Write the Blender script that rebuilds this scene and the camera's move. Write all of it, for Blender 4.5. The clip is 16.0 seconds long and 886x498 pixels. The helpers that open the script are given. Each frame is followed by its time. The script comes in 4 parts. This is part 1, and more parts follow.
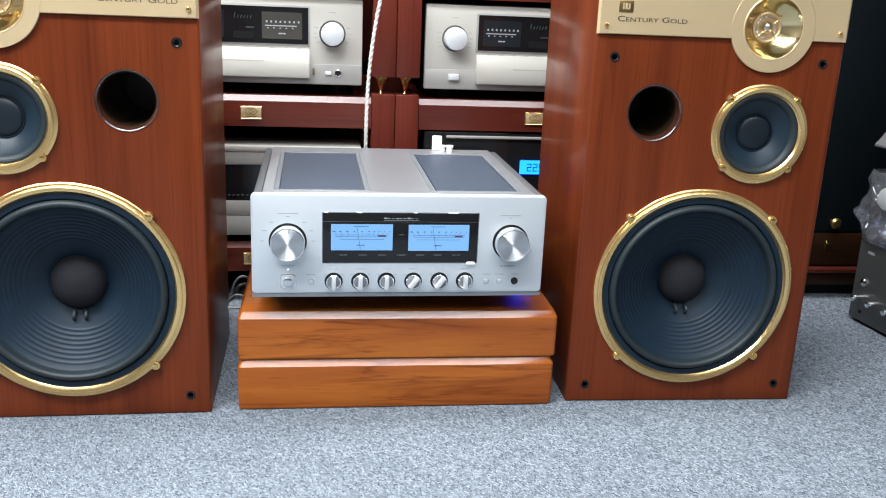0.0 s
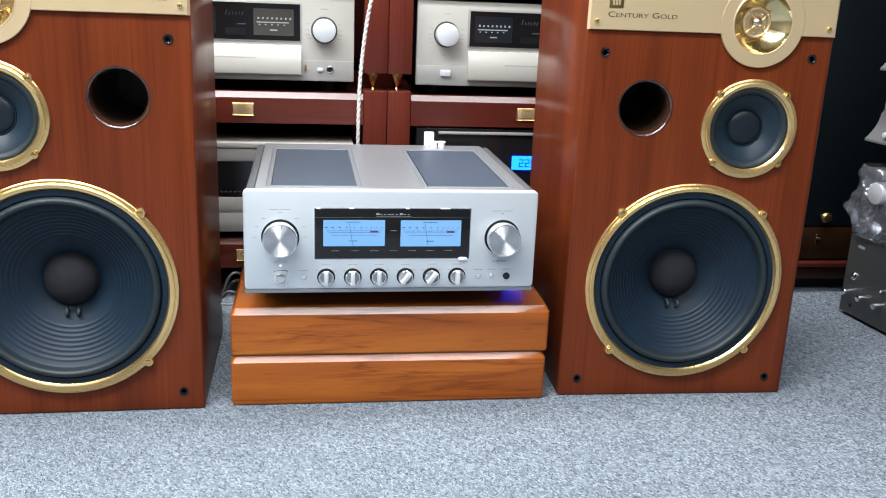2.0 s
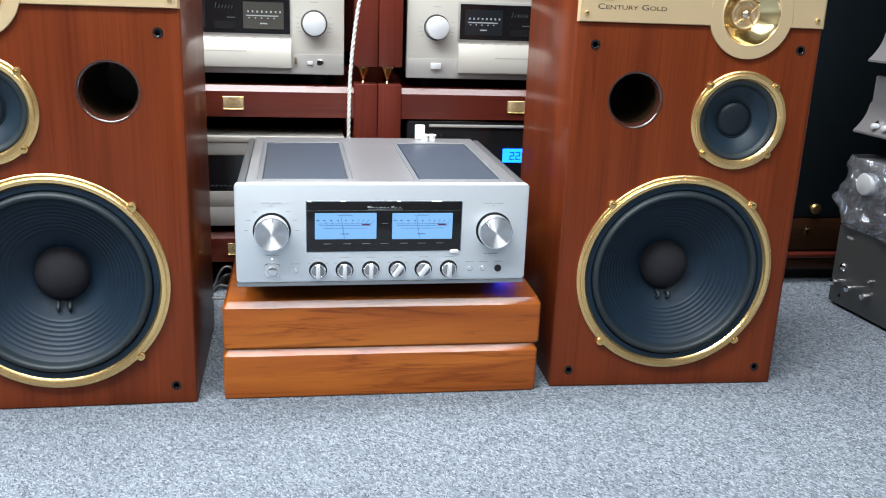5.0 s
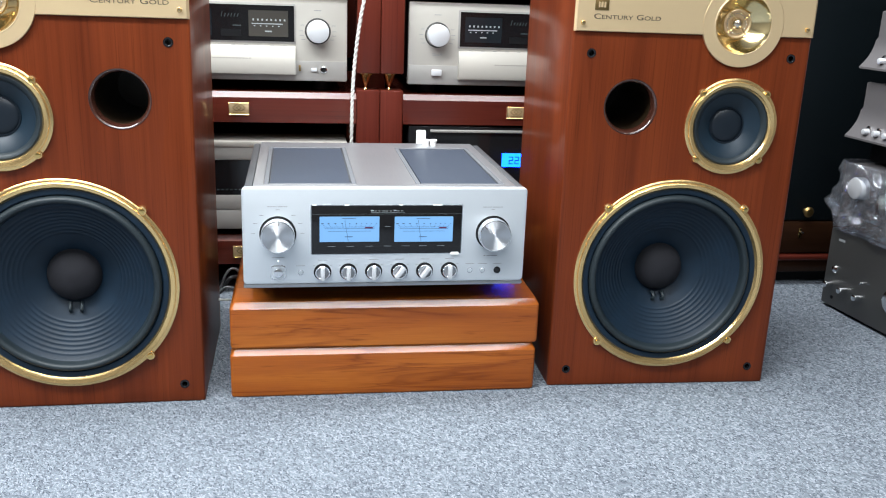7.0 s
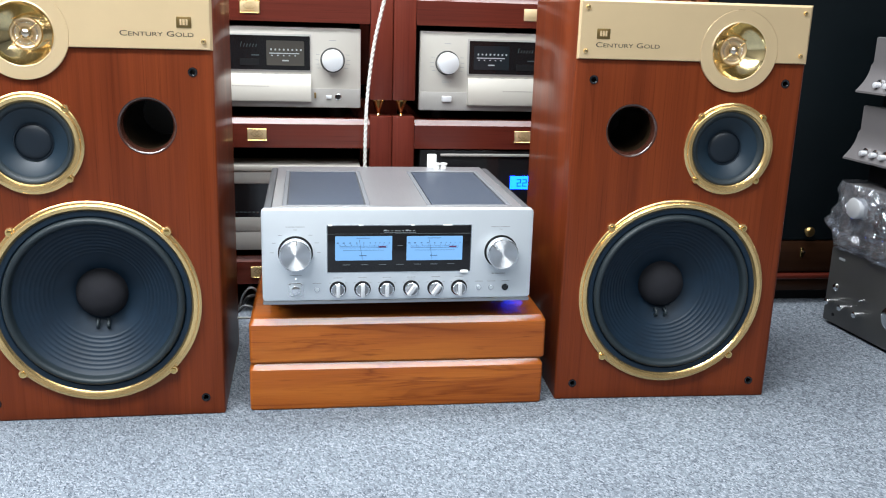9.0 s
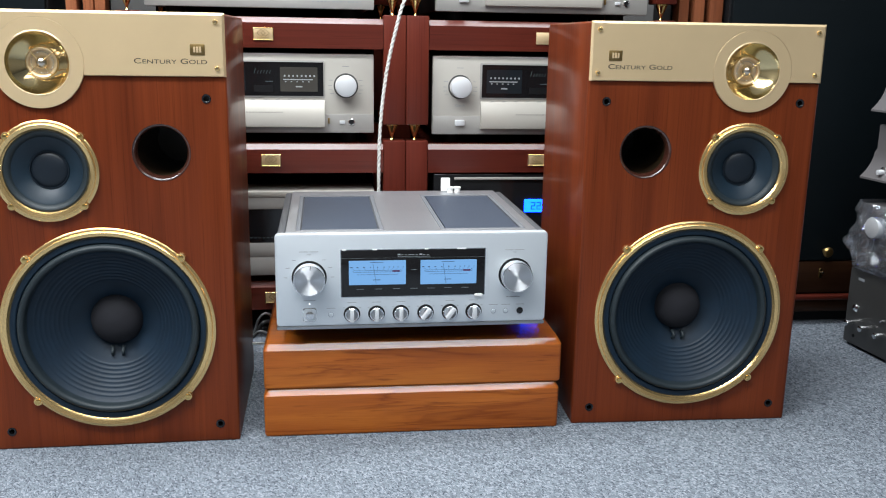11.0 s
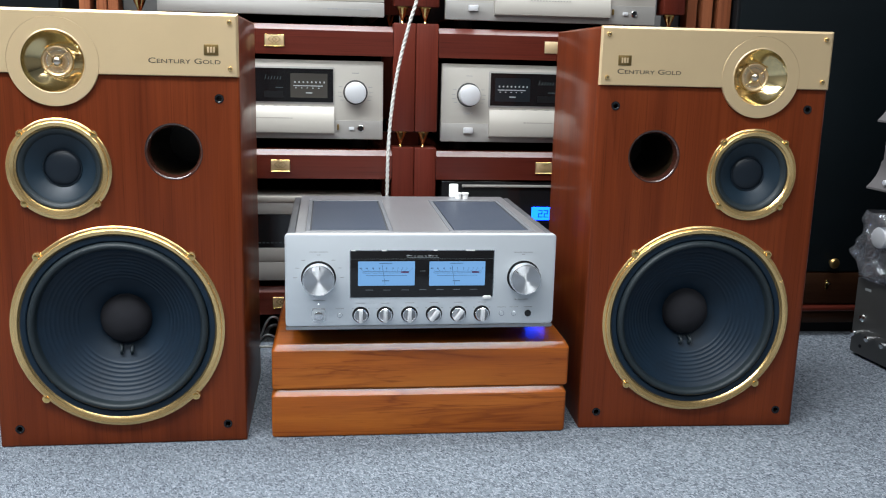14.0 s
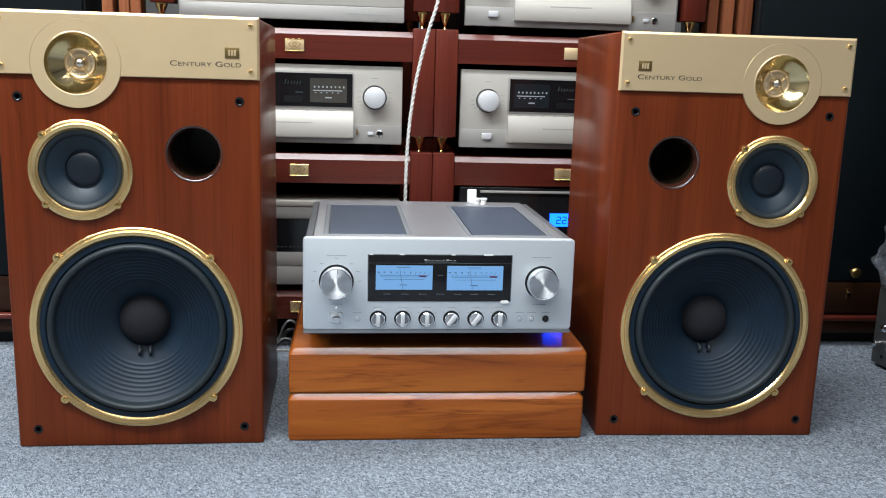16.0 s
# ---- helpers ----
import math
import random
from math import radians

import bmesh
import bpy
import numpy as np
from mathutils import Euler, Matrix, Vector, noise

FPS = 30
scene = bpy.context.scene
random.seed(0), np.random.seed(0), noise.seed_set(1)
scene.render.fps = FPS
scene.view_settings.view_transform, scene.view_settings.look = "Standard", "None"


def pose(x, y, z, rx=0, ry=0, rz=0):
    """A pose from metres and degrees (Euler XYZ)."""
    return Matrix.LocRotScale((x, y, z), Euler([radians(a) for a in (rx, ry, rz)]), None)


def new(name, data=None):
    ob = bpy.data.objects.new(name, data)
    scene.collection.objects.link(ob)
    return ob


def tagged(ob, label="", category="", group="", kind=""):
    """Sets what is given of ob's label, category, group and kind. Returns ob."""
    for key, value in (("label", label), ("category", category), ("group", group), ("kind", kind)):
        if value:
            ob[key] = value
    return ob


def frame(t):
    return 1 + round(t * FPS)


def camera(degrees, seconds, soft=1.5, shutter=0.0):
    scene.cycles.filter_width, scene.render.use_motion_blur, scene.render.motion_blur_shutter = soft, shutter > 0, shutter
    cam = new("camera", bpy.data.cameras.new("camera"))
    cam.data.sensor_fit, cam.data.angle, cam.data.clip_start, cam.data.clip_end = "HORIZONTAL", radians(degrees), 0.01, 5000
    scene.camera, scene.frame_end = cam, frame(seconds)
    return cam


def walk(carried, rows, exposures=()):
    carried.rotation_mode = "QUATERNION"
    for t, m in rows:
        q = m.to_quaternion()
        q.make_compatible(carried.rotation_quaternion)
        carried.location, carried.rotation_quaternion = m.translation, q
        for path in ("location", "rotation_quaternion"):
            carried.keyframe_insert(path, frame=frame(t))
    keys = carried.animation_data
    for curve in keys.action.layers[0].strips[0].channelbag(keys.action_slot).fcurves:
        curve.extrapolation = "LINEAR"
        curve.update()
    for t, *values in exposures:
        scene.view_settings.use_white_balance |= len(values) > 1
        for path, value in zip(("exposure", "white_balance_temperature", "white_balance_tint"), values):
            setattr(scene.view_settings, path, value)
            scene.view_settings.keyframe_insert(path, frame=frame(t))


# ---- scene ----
cam = camera(52.72, 16.0, 1.1)
ROWS = [
    (0.0, -0.1184, -1.3040, 0.6415, -7.199, -15.965, -2.356),
    (0.5, -0.1186, -1.3046, 0.6412, -7.289, -16.036, -2.369),
    (1.0, -0.1177, -1.3066, 0.6431, -7.387, -16.133, -2.400),
    (1.5, -0.1179, -1.3085, 0.6412, -7.545, -16.154, -2.286),
    (2.0, -0.1161, -1.3097, 0.6412, -7.632, -16.161, -2.224),
    (2.5, -0.1173, -1.3103, 0.6418, -7.734, -16.265, -2.117),
    (3.0, -0.1174, -1.3108, 0.6407, -7.810, -16.289, -2.130),
    (3.5, -0.1186, -1.3098, 0.6397, -8.020, -16.381, -2.104),
    (4.0, -0.1174, -1.3107, 0.6388, -8.172, -16.443, -2.103),
    (6.5, -0.1224, -1.3324, 0.6470, -8.338, -16.574, -2.072),
    (7.0, -0.1251, -1.3521, 0.6511, -8.289, -16.349, -2.081),
    (7.5, -0.1268, -1.3640, 0.6546, -8.247, -16.082, -1.995),
    (8.0, -0.1233, -1.3734, 0.6565, -8.132, -15.793, -1.929),
    (8.5, -0.1300, -1.4009, 0.6577, -7.984, -15.244, -1.820),
    (9.0, -0.1318, -1.4154, 0.6581, -7.625, -14.774, -1.675),
    (11.5, -0.1237, -1.4066, 0.6532, -6.717, -12.790, -0.850),
    (12.0, -0.1167, -1.3912, 0.6385, -7.113, -12.451, -0.772),
    (12.5, -0.1292, -1.4063, 0.6286, -7.367, -12.421, -0.940),
    (13.0, -0.1329, -1.4122, 0.6279, -7.372, -12.301, -1.276),
    (13.5, -0.1358, -1.4196, 0.6273, -7.150, -12.064, -1.374),
    (14.0, -0.1386, -1.4226, 0.6270, -6.472, -11.918, -1.384),
    (14.5, -0.1406, -1.4239, 0.6273, -5.996, -11.750, -1.490),
    (15.0, -0.1410, -1.4218, 0.6233, -5.751, -11.668, -1.643),
    (15.5, -0.1406, -1.4214, 0.6224, -5.594, -11.556, -1.665),
    (16.0, -0.1404, -1.4213, 0.6199, -5.318, -11.396, -1.678),
]
walk(cam, [(t, pose(x, y, z, 90 + pitch, roll, yaw)) for t, x, y, z, yaw, pitch, roll in ROWS], [(0.0, 0.45), (9.2, 0.45), (11.8, 0.0), (16.0, 0.0)])

# ---- light: ceiling panels of a showroom ----
world = bpy.data.worlds.new("world")
scene.world = world
world.use_nodes = True
world.node_tree.nodes["Background"].inputs[0].default_value = (0.75, 0.85, 1.0, 1)
world.node_tree.nodes["Background"].inputs[1].default_value = 0.15
PANELS = [(-1.25, 0.24, 0.56, 0.9), (-0.4, 0.24, 0.56, 0.9), (0.45, 0.24, 0.56, 0.55),
          (-2.1, -1.0, 0.5, 1.5), (-1.25, -1.0, 0.5, 1.45), (-0.4, -1.0, 0.5, 1.2), (0.45, -1.0, 0.5, 0.3),
          (-1.25, -2.46, 0.26, 0.85), (-0.4, -2.46, 0.26, 0.85), (0.45, -2.46, 0.26, 0.85), (1.3, -2.46, 0.26, 0.85)]
PANEL_WATTS = 80.5      # a square metre of panel
CEILING = 2.5
for px, py, pw, power in PANELS:
    lamp = bpy.data.lights.new("panel_lamp", "AREA")
    lamp.shape, lamp.size, lamp.size_y = "RECTANGLE", 0.84, pw
    lamp.energy, lamp.color = PANEL_WATTS * 0.8 * pw * power, (0.92, 0.97, 1.0)
    new("panel_lamp", lamp).matrix_world = pose(px, py, CEILING - 0.07)


# ---- mesh helpers ----
def box(bm, x0, x1, y0, y1, z0, z1, bev=0.0, seg=2):
    m = Matrix.LocRotScale(((x0 + x1) / 2, (y0 + y1) / 2, (z0 + z1) / 2), None, (x1 - x0, y1 - y0, z1 - z0))
    made = bmesh.ops.create_cube(bm, size=1, matrix=m)["verts"]
    if bev > 0:
        edges = list({e for v in made for e in v.link_edges})
        bmesh.ops.bevel(bm, geom=edges, offset=bev, segments=seg, profile=0.5, affect="EDGES")
    return bm


def lathe(bm, prof, cx=0.0, cz=0.0, n=64):
    """Turns a profile of (radius, y) about an axis along y through (cx, cz)."""
    rings = []
    for r, y in prof:
        if r <= 1e-6:
            rings.append([bm.verts.new((cx, y, cz))])
        else:
            rings.append([bm.verts.new((cx + r * math.cos(2 * math.pi * k / n), y, cz + r * math.sin(2 * math.pi * k / n))) for k in range(n)])
    for a, b in zip(rings, rings[1:]):
        for k in range(n):
            j = (k + 1) % n
            if len(a) == 1 and len(b) == 1:
                continue
            if len(a) == 1:
                bm.faces.new((a[0], b[k], b[j]))
            elif len(b) == 1:
                bm.faces.new((a[k], a[j], b[0]))
            else:
                bm.faces.new((a[k], a[j], b[j], b[k]))
    return bm


def stud(bm, x, z, r, y0, y1, bev=0.0, n=32):
    """A round bar along y from y0 (back) to y1 (front), with a rounded front rim."""
    s = 1 if y1 > y0 else -1
    b = bev
    return lathe(bm, [(0, y0), (r, y0), (r, y1 - s * b), (r - 0.3 * b, y1 - 0.3 * s * b), (r - b, y1), (0, y1)], x, z, n)


def rod(bm, a, b, r, n=12, r2=None):
    a, b = Vector(a), Vector(b)
    m = Matrix.Translation((a + b) / 2) @ (b - a).to_track_quat("Z", "Y").to_matrix().to_4x4()
    bmesh.ops.create_cone(bm, cap_ends=True, segments=n, radius1=r, radius2=r if r2 is None else r2, depth=(b - a).length, matrix=m)
    return bm


def plate(bm, x0, x1, z0, z1, rad, y0, y1, bev=0.0, n=5):
    """A rounded rectangle in the xz plane, from the front y0 back to y1."""
    def ring(ins, y):
        r = max(rad - ins, 0.0004)
        out = []
        for cx, cz, a0 in ((x1 - ins - r, z1 - ins - r, 0), (x0 + ins + r, z1 - ins - r, 90), (x0 + ins + r, z0 + ins + r, 180), (x1 - ins - r, z0 + ins + r, 270)):
            for k in range(n + 1):
                a = radians(a0 + 90 * k / n)
                out.append(bm.verts.new((cx + r * math.cos(a), y, cz + r * math.sin(a))))
        return out
    rings = [ring(bev, y0)] + ([ring(bev * 0.3, y0 + bev * 0.3), ring(0, y0 + bev)] if bev > 0 else []) + [ring(0, y1)]
    bm.faces.new(rings[0])
    bm.faces.new(list(reversed(rings[-1])))
    for a, b in zip(rings, rings[1:]):
        for k in range(len(a)):
            j = (k + 1) % len(a)
            bm.faces.new((a[k], a[j], b[j], b[k]))
    return bm


def tube(bm, pts, r, n=8):
    """A cord along a smooth line through pts."""
    P = [Vector(p) for p in pts]
    fine = []
    for i in range(len(P) - 1):
        p0, p1, p2, p3 = P[max(i - 1, 0)], P[i], P[i + 1], P[min(i + 2, len(P) - 1)]
        for k in range(10):
            t = k / 10
            fine.append(0.5 * (2 * p1 + (p2 - p0) * t + (2 * p0 - 5 * p1 + 4 * p2 - p3) * t * t + (3 * p1 - p0 - 3 * p2 + p3) * t ** 3))
    fine.append(P[-1])
    return sweep(bm, fine, r, n)


def sweep(bm, line, r, n=8):
    rings = []
    up = Vector((0.31, 0.87, 0.4)).normalized()
    for i, p in enumerate(line):
        d = (line[min(i + 1, len(line) - 1)] - line[max(i - 1, 0)]).normalized()
        u = (up - d * up.dot(d)).normalized()
        w = d.cross(u)
        rings.append([bm.verts.new(p + r * (math.cos(2 * math.pi * k / n) * u + math.sin(2 * math.pi * k / n) * w)) for k in range(n)])
    for a, b in zip(rings, rings[1:]):
        for k in range(n):
            j = (k + 1) % n
            bm.faces.new((a[k], a[j], b[j], b[k]))
    bm.faces.new(rings[0])
    bm.faces.new(rings[-1])
    return bm


def mesh_of(name, bm, material, sharp=35):
    bmesh.ops.recalc_face_normals(bm, faces=bm.faces)
    me = bpy.data.meshes.new(name)
    bm.to_mesh(me)
    bm.free()
    if sharp:
        me.shade_smooth()
        me.set_sharp_from_angle(angle=radians(sharp))
    me.materials.append(material)
    return me


def part(name, bm, material, parent, label="", sharp=35):
    ob = new(name, mesh_of(name, bm, material, sharp))
    ob.parent = parent
    if label:
        ob["label"] = label
    return ob


def thing(name, label, category, group="", m=None, kind=""):
    ob = new(name)
    ob.empty_display_size = 0.05
    if m is not None:
        ob.matrix_world = m
    return tagged(ob, label, category, group, kind)


def solo(name, bm, material, label, category, kind="", m=None, group="", sharp=35):
    ob = new(name, mesh_of(name, bm, material, sharp))
    if m is not None:
        ob.matrix_world = m
    return tagged(ob, label, category, group, kind)


def carve(me, bm_cut):
    """The mesh with the closed shapes in bm_cut taken out of it."""
    bmesh.ops.recalc_face_normals(bm_cut, faces=bm_cut.faces)
    cut = bpy.data.meshes.new("cutter")
    bm_cut.to_mesh(cut)
    bm_cut.free()
    a, b = new("temporary", me), new("temporary", cut)
    mod = a.modifiers.new("cut", "BOOLEAN")
    mod.operation, mod.solver, mod.object = "DIFFERENCE", "EXACT", b
    done = bpy.data.meshes.new_from_object(a.evaluated_get(bpy.context.evaluated_depsgraph_get()))
    for o in (a, b):
        bpy.data.objects.remove(o)
    done.shade_smooth()
    done.set_sharp_from_angle(angle=radians(30))
    return done


def lettering(name, body, x0, x1, z, y, material, parent, cap=None, small=False):
    """Raised letters on a front that faces -y, from x0 to x1, standing on z."""
    cu = bpy.data.curves.new(name, "FONT")
    cu.body, cu.extrude = body, 0.01
    if small:
        cu.small_caps_scale = 0.78
        for f in cu.body_format:
            f.use_small_caps = True
    tmp = new("temporary", cu)
    me = bpy.data.meshes.new_from_object(tmp.evaluated_get(bpy.context.evaluated_depsgraph_get()))
    bpy.data.objects.remove(tmp)
    lo, hi = min(v.co.x for v in me.vertices), max(v.co.x for v in me.vertices)
    lz, hz = min(v.co.y for v in me.vertices), max(v.co.y for v in me.vertices)
    sx = (x1 - x0) / (hi - lo)
    sz = cap / (hz - lz) if cap else sx
    for v in me.vertices:
        v.co = ((v.co.x - lo) * sx + x0, y - (0.00025 if v.co.z > 0 else -0.0002), (v.co.y - lz) * sz + z)
    me.materials.clear()
    me.materials.append(material)
    ob = new(name, me)
    ob.parent = parent
    return ob


# ---- materials ----
def material(name, colour=(0.5, 0.5, 0.5), rough=0.5, metal=0.0, coat=0.0, coat_rough=0.1, spec=0.5):
    m = bpy.data.materials.new(name)
    m.use_nodes = True
    b = m.node_tree.nodes["Principled BSDF"]
    b.inputs["Base Color"].default_value = (*colour, 1)
    b.inputs["Roughness"].default_value, b.inputs["Metallic"].default_value = rough, metal
    b.inputs["Coat Weight"].default_value, b.inputs["Coat Roughness"].default_value = coat, coat_rough
    b.inputs["Specular IOR Level"].default_value = spec
    return m, m.node_tree.nodes, m.node_tree.links, b


def tex(nodes, links, kind, scale, detail=4.0, stretch=(1, 1, 1), rough=0.55, turn=(0, 0, 0), shift=None):
    co = nodes.new("ShaderNodeTexCoord")
    mp = nodes.new("ShaderNodeMapping")
    mp.inputs["Scale"].default_value = stretch
    mp.inputs["Rotation"].default_value = [radians(a) for a in turn]
    links.new(co.outputs["Object"], mp.inputs["Vector"])
    if shift:
        info = nodes.new("ShaderNodeObjectInfo")
        mul = nodes.new("ShaderNodeMath")
        mul.operation = "MULTIPLY"
        mul.inputs[1].default_value = shift
        links.new(info.outputs["Random"], mul.inputs[0])
        links.new(mul.outputs[0], mp.inputs["Location"])
    t = nodes.new("ShaderNodeTex" + kind)
    t.inputs["Scale"].default_value = scale
    if kind == "Noise":
        t.inputs["Detail"].default_value, t.inputs["Roughness"].default_value = detail, rough
    links.new(mp.outputs[0], t.inputs["Vector"])
    return t


def ramp(nodes, links, source, stops):
    r = nodes.new("ShaderNodeValToRGB")
    while len(r.color_ramp.elements) < len(stops):
        r.color_ramp.elements.new(0.5)
    for e, (p, c) in zip(r.color_ramp.elements, stops):
        e.position, e.color = p, (*c, 1)
    links.new(source, r.inputs[0])
    return r.outputs[0]


def mixed(nodes, links, a, b, fac, mode="MIX"):
    n = nodes.new("ShaderNodeMix")
    n.data_type, n.blend_type = "RGBA", mode
    for sock, v in ((n.inputs[0], fac), (n.inputs[6], a), (n.inputs[7], b)):
        if isinstance(v, (int, float)):
            sock.default_value = v
        elif isinstance(v, tuple):
            sock.default_value = (*v, 1)
        else:
            links.new(v, sock)
    return n.outputs[2]


def bumped(nodes, links, bsdf, height, strength=0.2, dist=0.001):
    b = nodes.new("ShaderNodeBump")
    b.inputs["Strength"].default_value, b.inputs["Distance"].default_value = strength, dist
    links.new(height, b.inputs["Height"])
    links.new(b.outputs[0], bsdf.inputs["Normal"])


def rough_by(nodes, links, bsdf, source, lo, hi):
    mr = nodes.new("ShaderNodeMapRange")
    mr.inputs["To Min"].default_value, mr.inputs["To Max"].default_value = lo, hi
    links.new(source, mr.inputs["Value"])
    links.new(mr.outputs[0], bsdf.inputs["Roughness"])


def wood(name, dark, mid, light, along, rough=0.4, coat=0.5, coat_rough=0.15, bands=9.0, figure=1.0, stripes=False):
    """Veneer with grain along 'x' or 'z', broad bands, fine pores and a lacquer."""
    m, n, l, b = material(name, mid, rough, 0, coat, coat_rough, 0.08)
    s = {"x": (0.06, 1, 1), "z": (1, 1, 0.06), "y": (1, 0.06, 1)}[along]
    s2 = {"x": (0.012, 1, 1), "z": (1, 1, 0.012), "y": (1, 0.012, 1)}[along]
    b.inputs["Coat IOR"].default_value = 1.7 if coat > 0.7 else 1.5
    broad = tex(n, l, "Noise", bands, 3, s, 0.5, shift=7.0)
    broad.inputs["Distortion"].default_value = 0.6 * figure
    fine = tex(n, l, "Noise", 160, 5, s2, 0.65, shift=3.0)
    pores = tex(n, l, "Noise", 420, 2, s2, 0.5)
    base = ramp(n, l, broad.outputs[0], [(0.3, dark), (0.5, mid), (0.72, light)])
    if stripes:
        st = tex(n, l, "Noise", 60, 3, s2, 0.6, shift=5.0)
        st.inputs["Distortion"].default_value = 0.3
        lines = ramp(n, l, st.outputs[0], [(0.30, (0.62, 0.52, 0.48)), (0.40, (0.88, 0.85, 0.83)), (0.52, (1, 1, 1))])
        base = mixed(n, l, base, lines, 0.55, "MULTIPLY")
    shade = ramp(n, l, fine.outputs[0], [(0.3, (0.80, 0.77, 0.75)), (0.65, (1.06, 1.05, 1.04))])
    c = mixed(n, l, base, shade, 0.8, "MULTIPLY")
    dots = ramp(n, l, pores.outputs[0], [(0.32, (0.6, 0.55, 0.5)), (0.42, (1, 1, 1))])
    l.new(mixed(n, l, c, dots, 0.6, "MULTIPLY"), b.inputs["Base Color"])
    rough_by(n, l, b, fine.outputs[0], rough - 0.06, rough + 0.1)
    bumped(n, l, b, fine.outputs[0], 0.06, 0.0004)
    return m


def teak(name, slope, at):
    """Lacquered teak board: calm ground, a few wandering dark growth lines, short dashes of pores."""
    m, n, l, b = material(name, (0.325, 0.088, 0.0066), 0.4, 0, 0.7, 0.12, 0.08)

    def layer(scale, stretch, detail, warp, off):
        t = tex(n, l, "Noise", scale, detail, stretch, 0.55, turn=(0, slope, 0))
        t.inputs["Distortion"].default_value = warp
        t.inputs["Vector"].links[0].from_node.inputs["Location"].default_value = (at + off, at * 0.7, at * 0.37 + off)
        return t.outputs[0]
    ground = ramp(n, l, layer(11, (0.14, 1, 1), 2, 0.6, 0.0), [(0.30, (0.245, 0.056, 0.0068)), (0.5, (0.34, 0.088, 0.0094)), (0.68, (0.445, 0.136, 0.0145))])
    line = ramp(n, l, layer(26, (0.075, 1, 1), 4, 0.7, 3.1), [(0.43, (1, 1, 1)), (0.485, (0.62, 0.53, 0.47)), (0.497, (0.82, 0.76, 0.72)), (0.55, (1, 1, 1))])
    where = ramp(n, l, layer(7, (0.5, 1, 1), 2, 0.0, 7.7), [(0.36, (0, 0, 0)), (0.52, (1, 1, 1))])
    c = mixed(n, l, ground, mixed(n, l, (1, 1, 1), line, where), 1.0, "MULTIPLY")
    dash = ramp(n, l, layer(140, (0.07, 1, 1), 3, 0.4, 1.3), [(0.30, (0.58, 0.50, 0.44)), (0.40, (1, 1, 1))])
    c = mixed(n, l, c, dash, 0.8, "MULTIPLY")
    fibre = layer(330, (0.045, 1, 1), 3, 0.0, 5.0)
    shade = ramp(n, l, fibre, [(0.3, (0.86, 0.83, 0.80)), (0.68, (1.06, 1.05, 1.04))])
    l.new(mixed(n, l, c, shade, 0.85, "MULTIPLY"), b.inputs["Base Color"])
    rough_by(n, l, b, fibre, 0.34, 0.5)
    bumped(n, l, b, fibre, 0.05, 0.0004)
    return m


def metal(name, colour, rough, brush=None, metallic=1.0, strength=0.03, spots=0.04, aniso=0.0):
    m, n, l, b = material(name, colour, rough, metallic)
    big = tex(n, l, "Noise", 14, 3)
    tint = ramp(n, l, big.outputs[0], [(0.3, (1 - spots,) * 3), (0.7, (1.0,) * 3)])
    l.new(mixed(n, l, colour, tint, 1.0, "MULTIPLY"), b.inputs["Base Color"])
    s = {"x": (0.02, 1, 1), "y": (1, 0.02, 1), None: (1, 1, 1)}[brush]
    fine = tex(n, l, "Noise", 900 if brush else 1500, 2, s)
    rough_by(n, l, b, fine.outputs[0] if strength else big.outputs[0], rough - 0.06, rough + 0.06)
    if strength:
        bumped(n, l, b, fine.outputs[0], strength, 0.0003)
    if aniso:
        b.inputs["Anisotropic"].default_value = aniso
        tg = n.new("ShaderNodeTangent")
        tg.direction_type, tg.axis = "RADIAL", "Y"
        l.new(tg.outputs[0], b.inputs["Tangent"])
        b.inputs["Anisotropic Rotation"].default_value = 0.25
    return m


def plain(name, colour, rough=0.5, coat=0.0, spots=0.12, scale=30, bump=0.05, spec=0.5):
    m, n, l, b = material(name, colour, rough, 0, coat, 0.08, spec)
    big = tex(n, l, "Noise", scale, 4)
    tint = ramp(n, l, big.outputs[0], [(0.3, (1 - spots,) * 3), (0.7, (1.0,) * 3)])
    l.new(mixed(n, l, colour, tint, 1.0, "MULTIPLY"), b.inputs["Base Color"])
    fine = tex(n, l, "Noise", scale * 20, 3)
    rough_by(n, l, b, fine.outputs[0], max(rough - 0.06, 0.02), rough + 0.06)
    if bump:
        bumped(n, l, b, fine.outputs[0], bump, 0.0004)
    return m


def glow(name, colour, strength):
    m, n, l, b = material(name, (0.02, 0.02, 0.02), 0.3)
    b.inputs["Emission Color"].default_value = (*colour, 1)
    b.inputs["Emission Strength"].default_value = strength
    return m


CABINET = wood("red_brown_cherry_veneer", (0.100, 0.0188, 0.0056), (0.135, 0.0260, 0.0072), (0.170, 0.0350, 0.0094), "z", 0.42, 0.28, 0.15, 17, 0.5, True)
RACK_WOOD = wood("dark_red_mahogany", (0.070, 0.0120, 0.0075), (0.088, 0.0155, 0.0092), (0.108, 0.0205, 0.012), "x", 0.42, 0.7, 0.15, 14)
RACK_POST = wood("dark_red_mahogany_post", (0.074, 0.0125, 0.0075), (0.095, 0.0160, 0.0092), (0.118, 0.0225, 0.0125), "z", 0.42, 0.3, 0.2, 14)
TEAK_LOWER = teak("lacquered_teak_sloping_grain", 8.5, 2.0)
TEAK_UPPER = teak("lacquered_teak_level_grain", 1.0, 9.0)
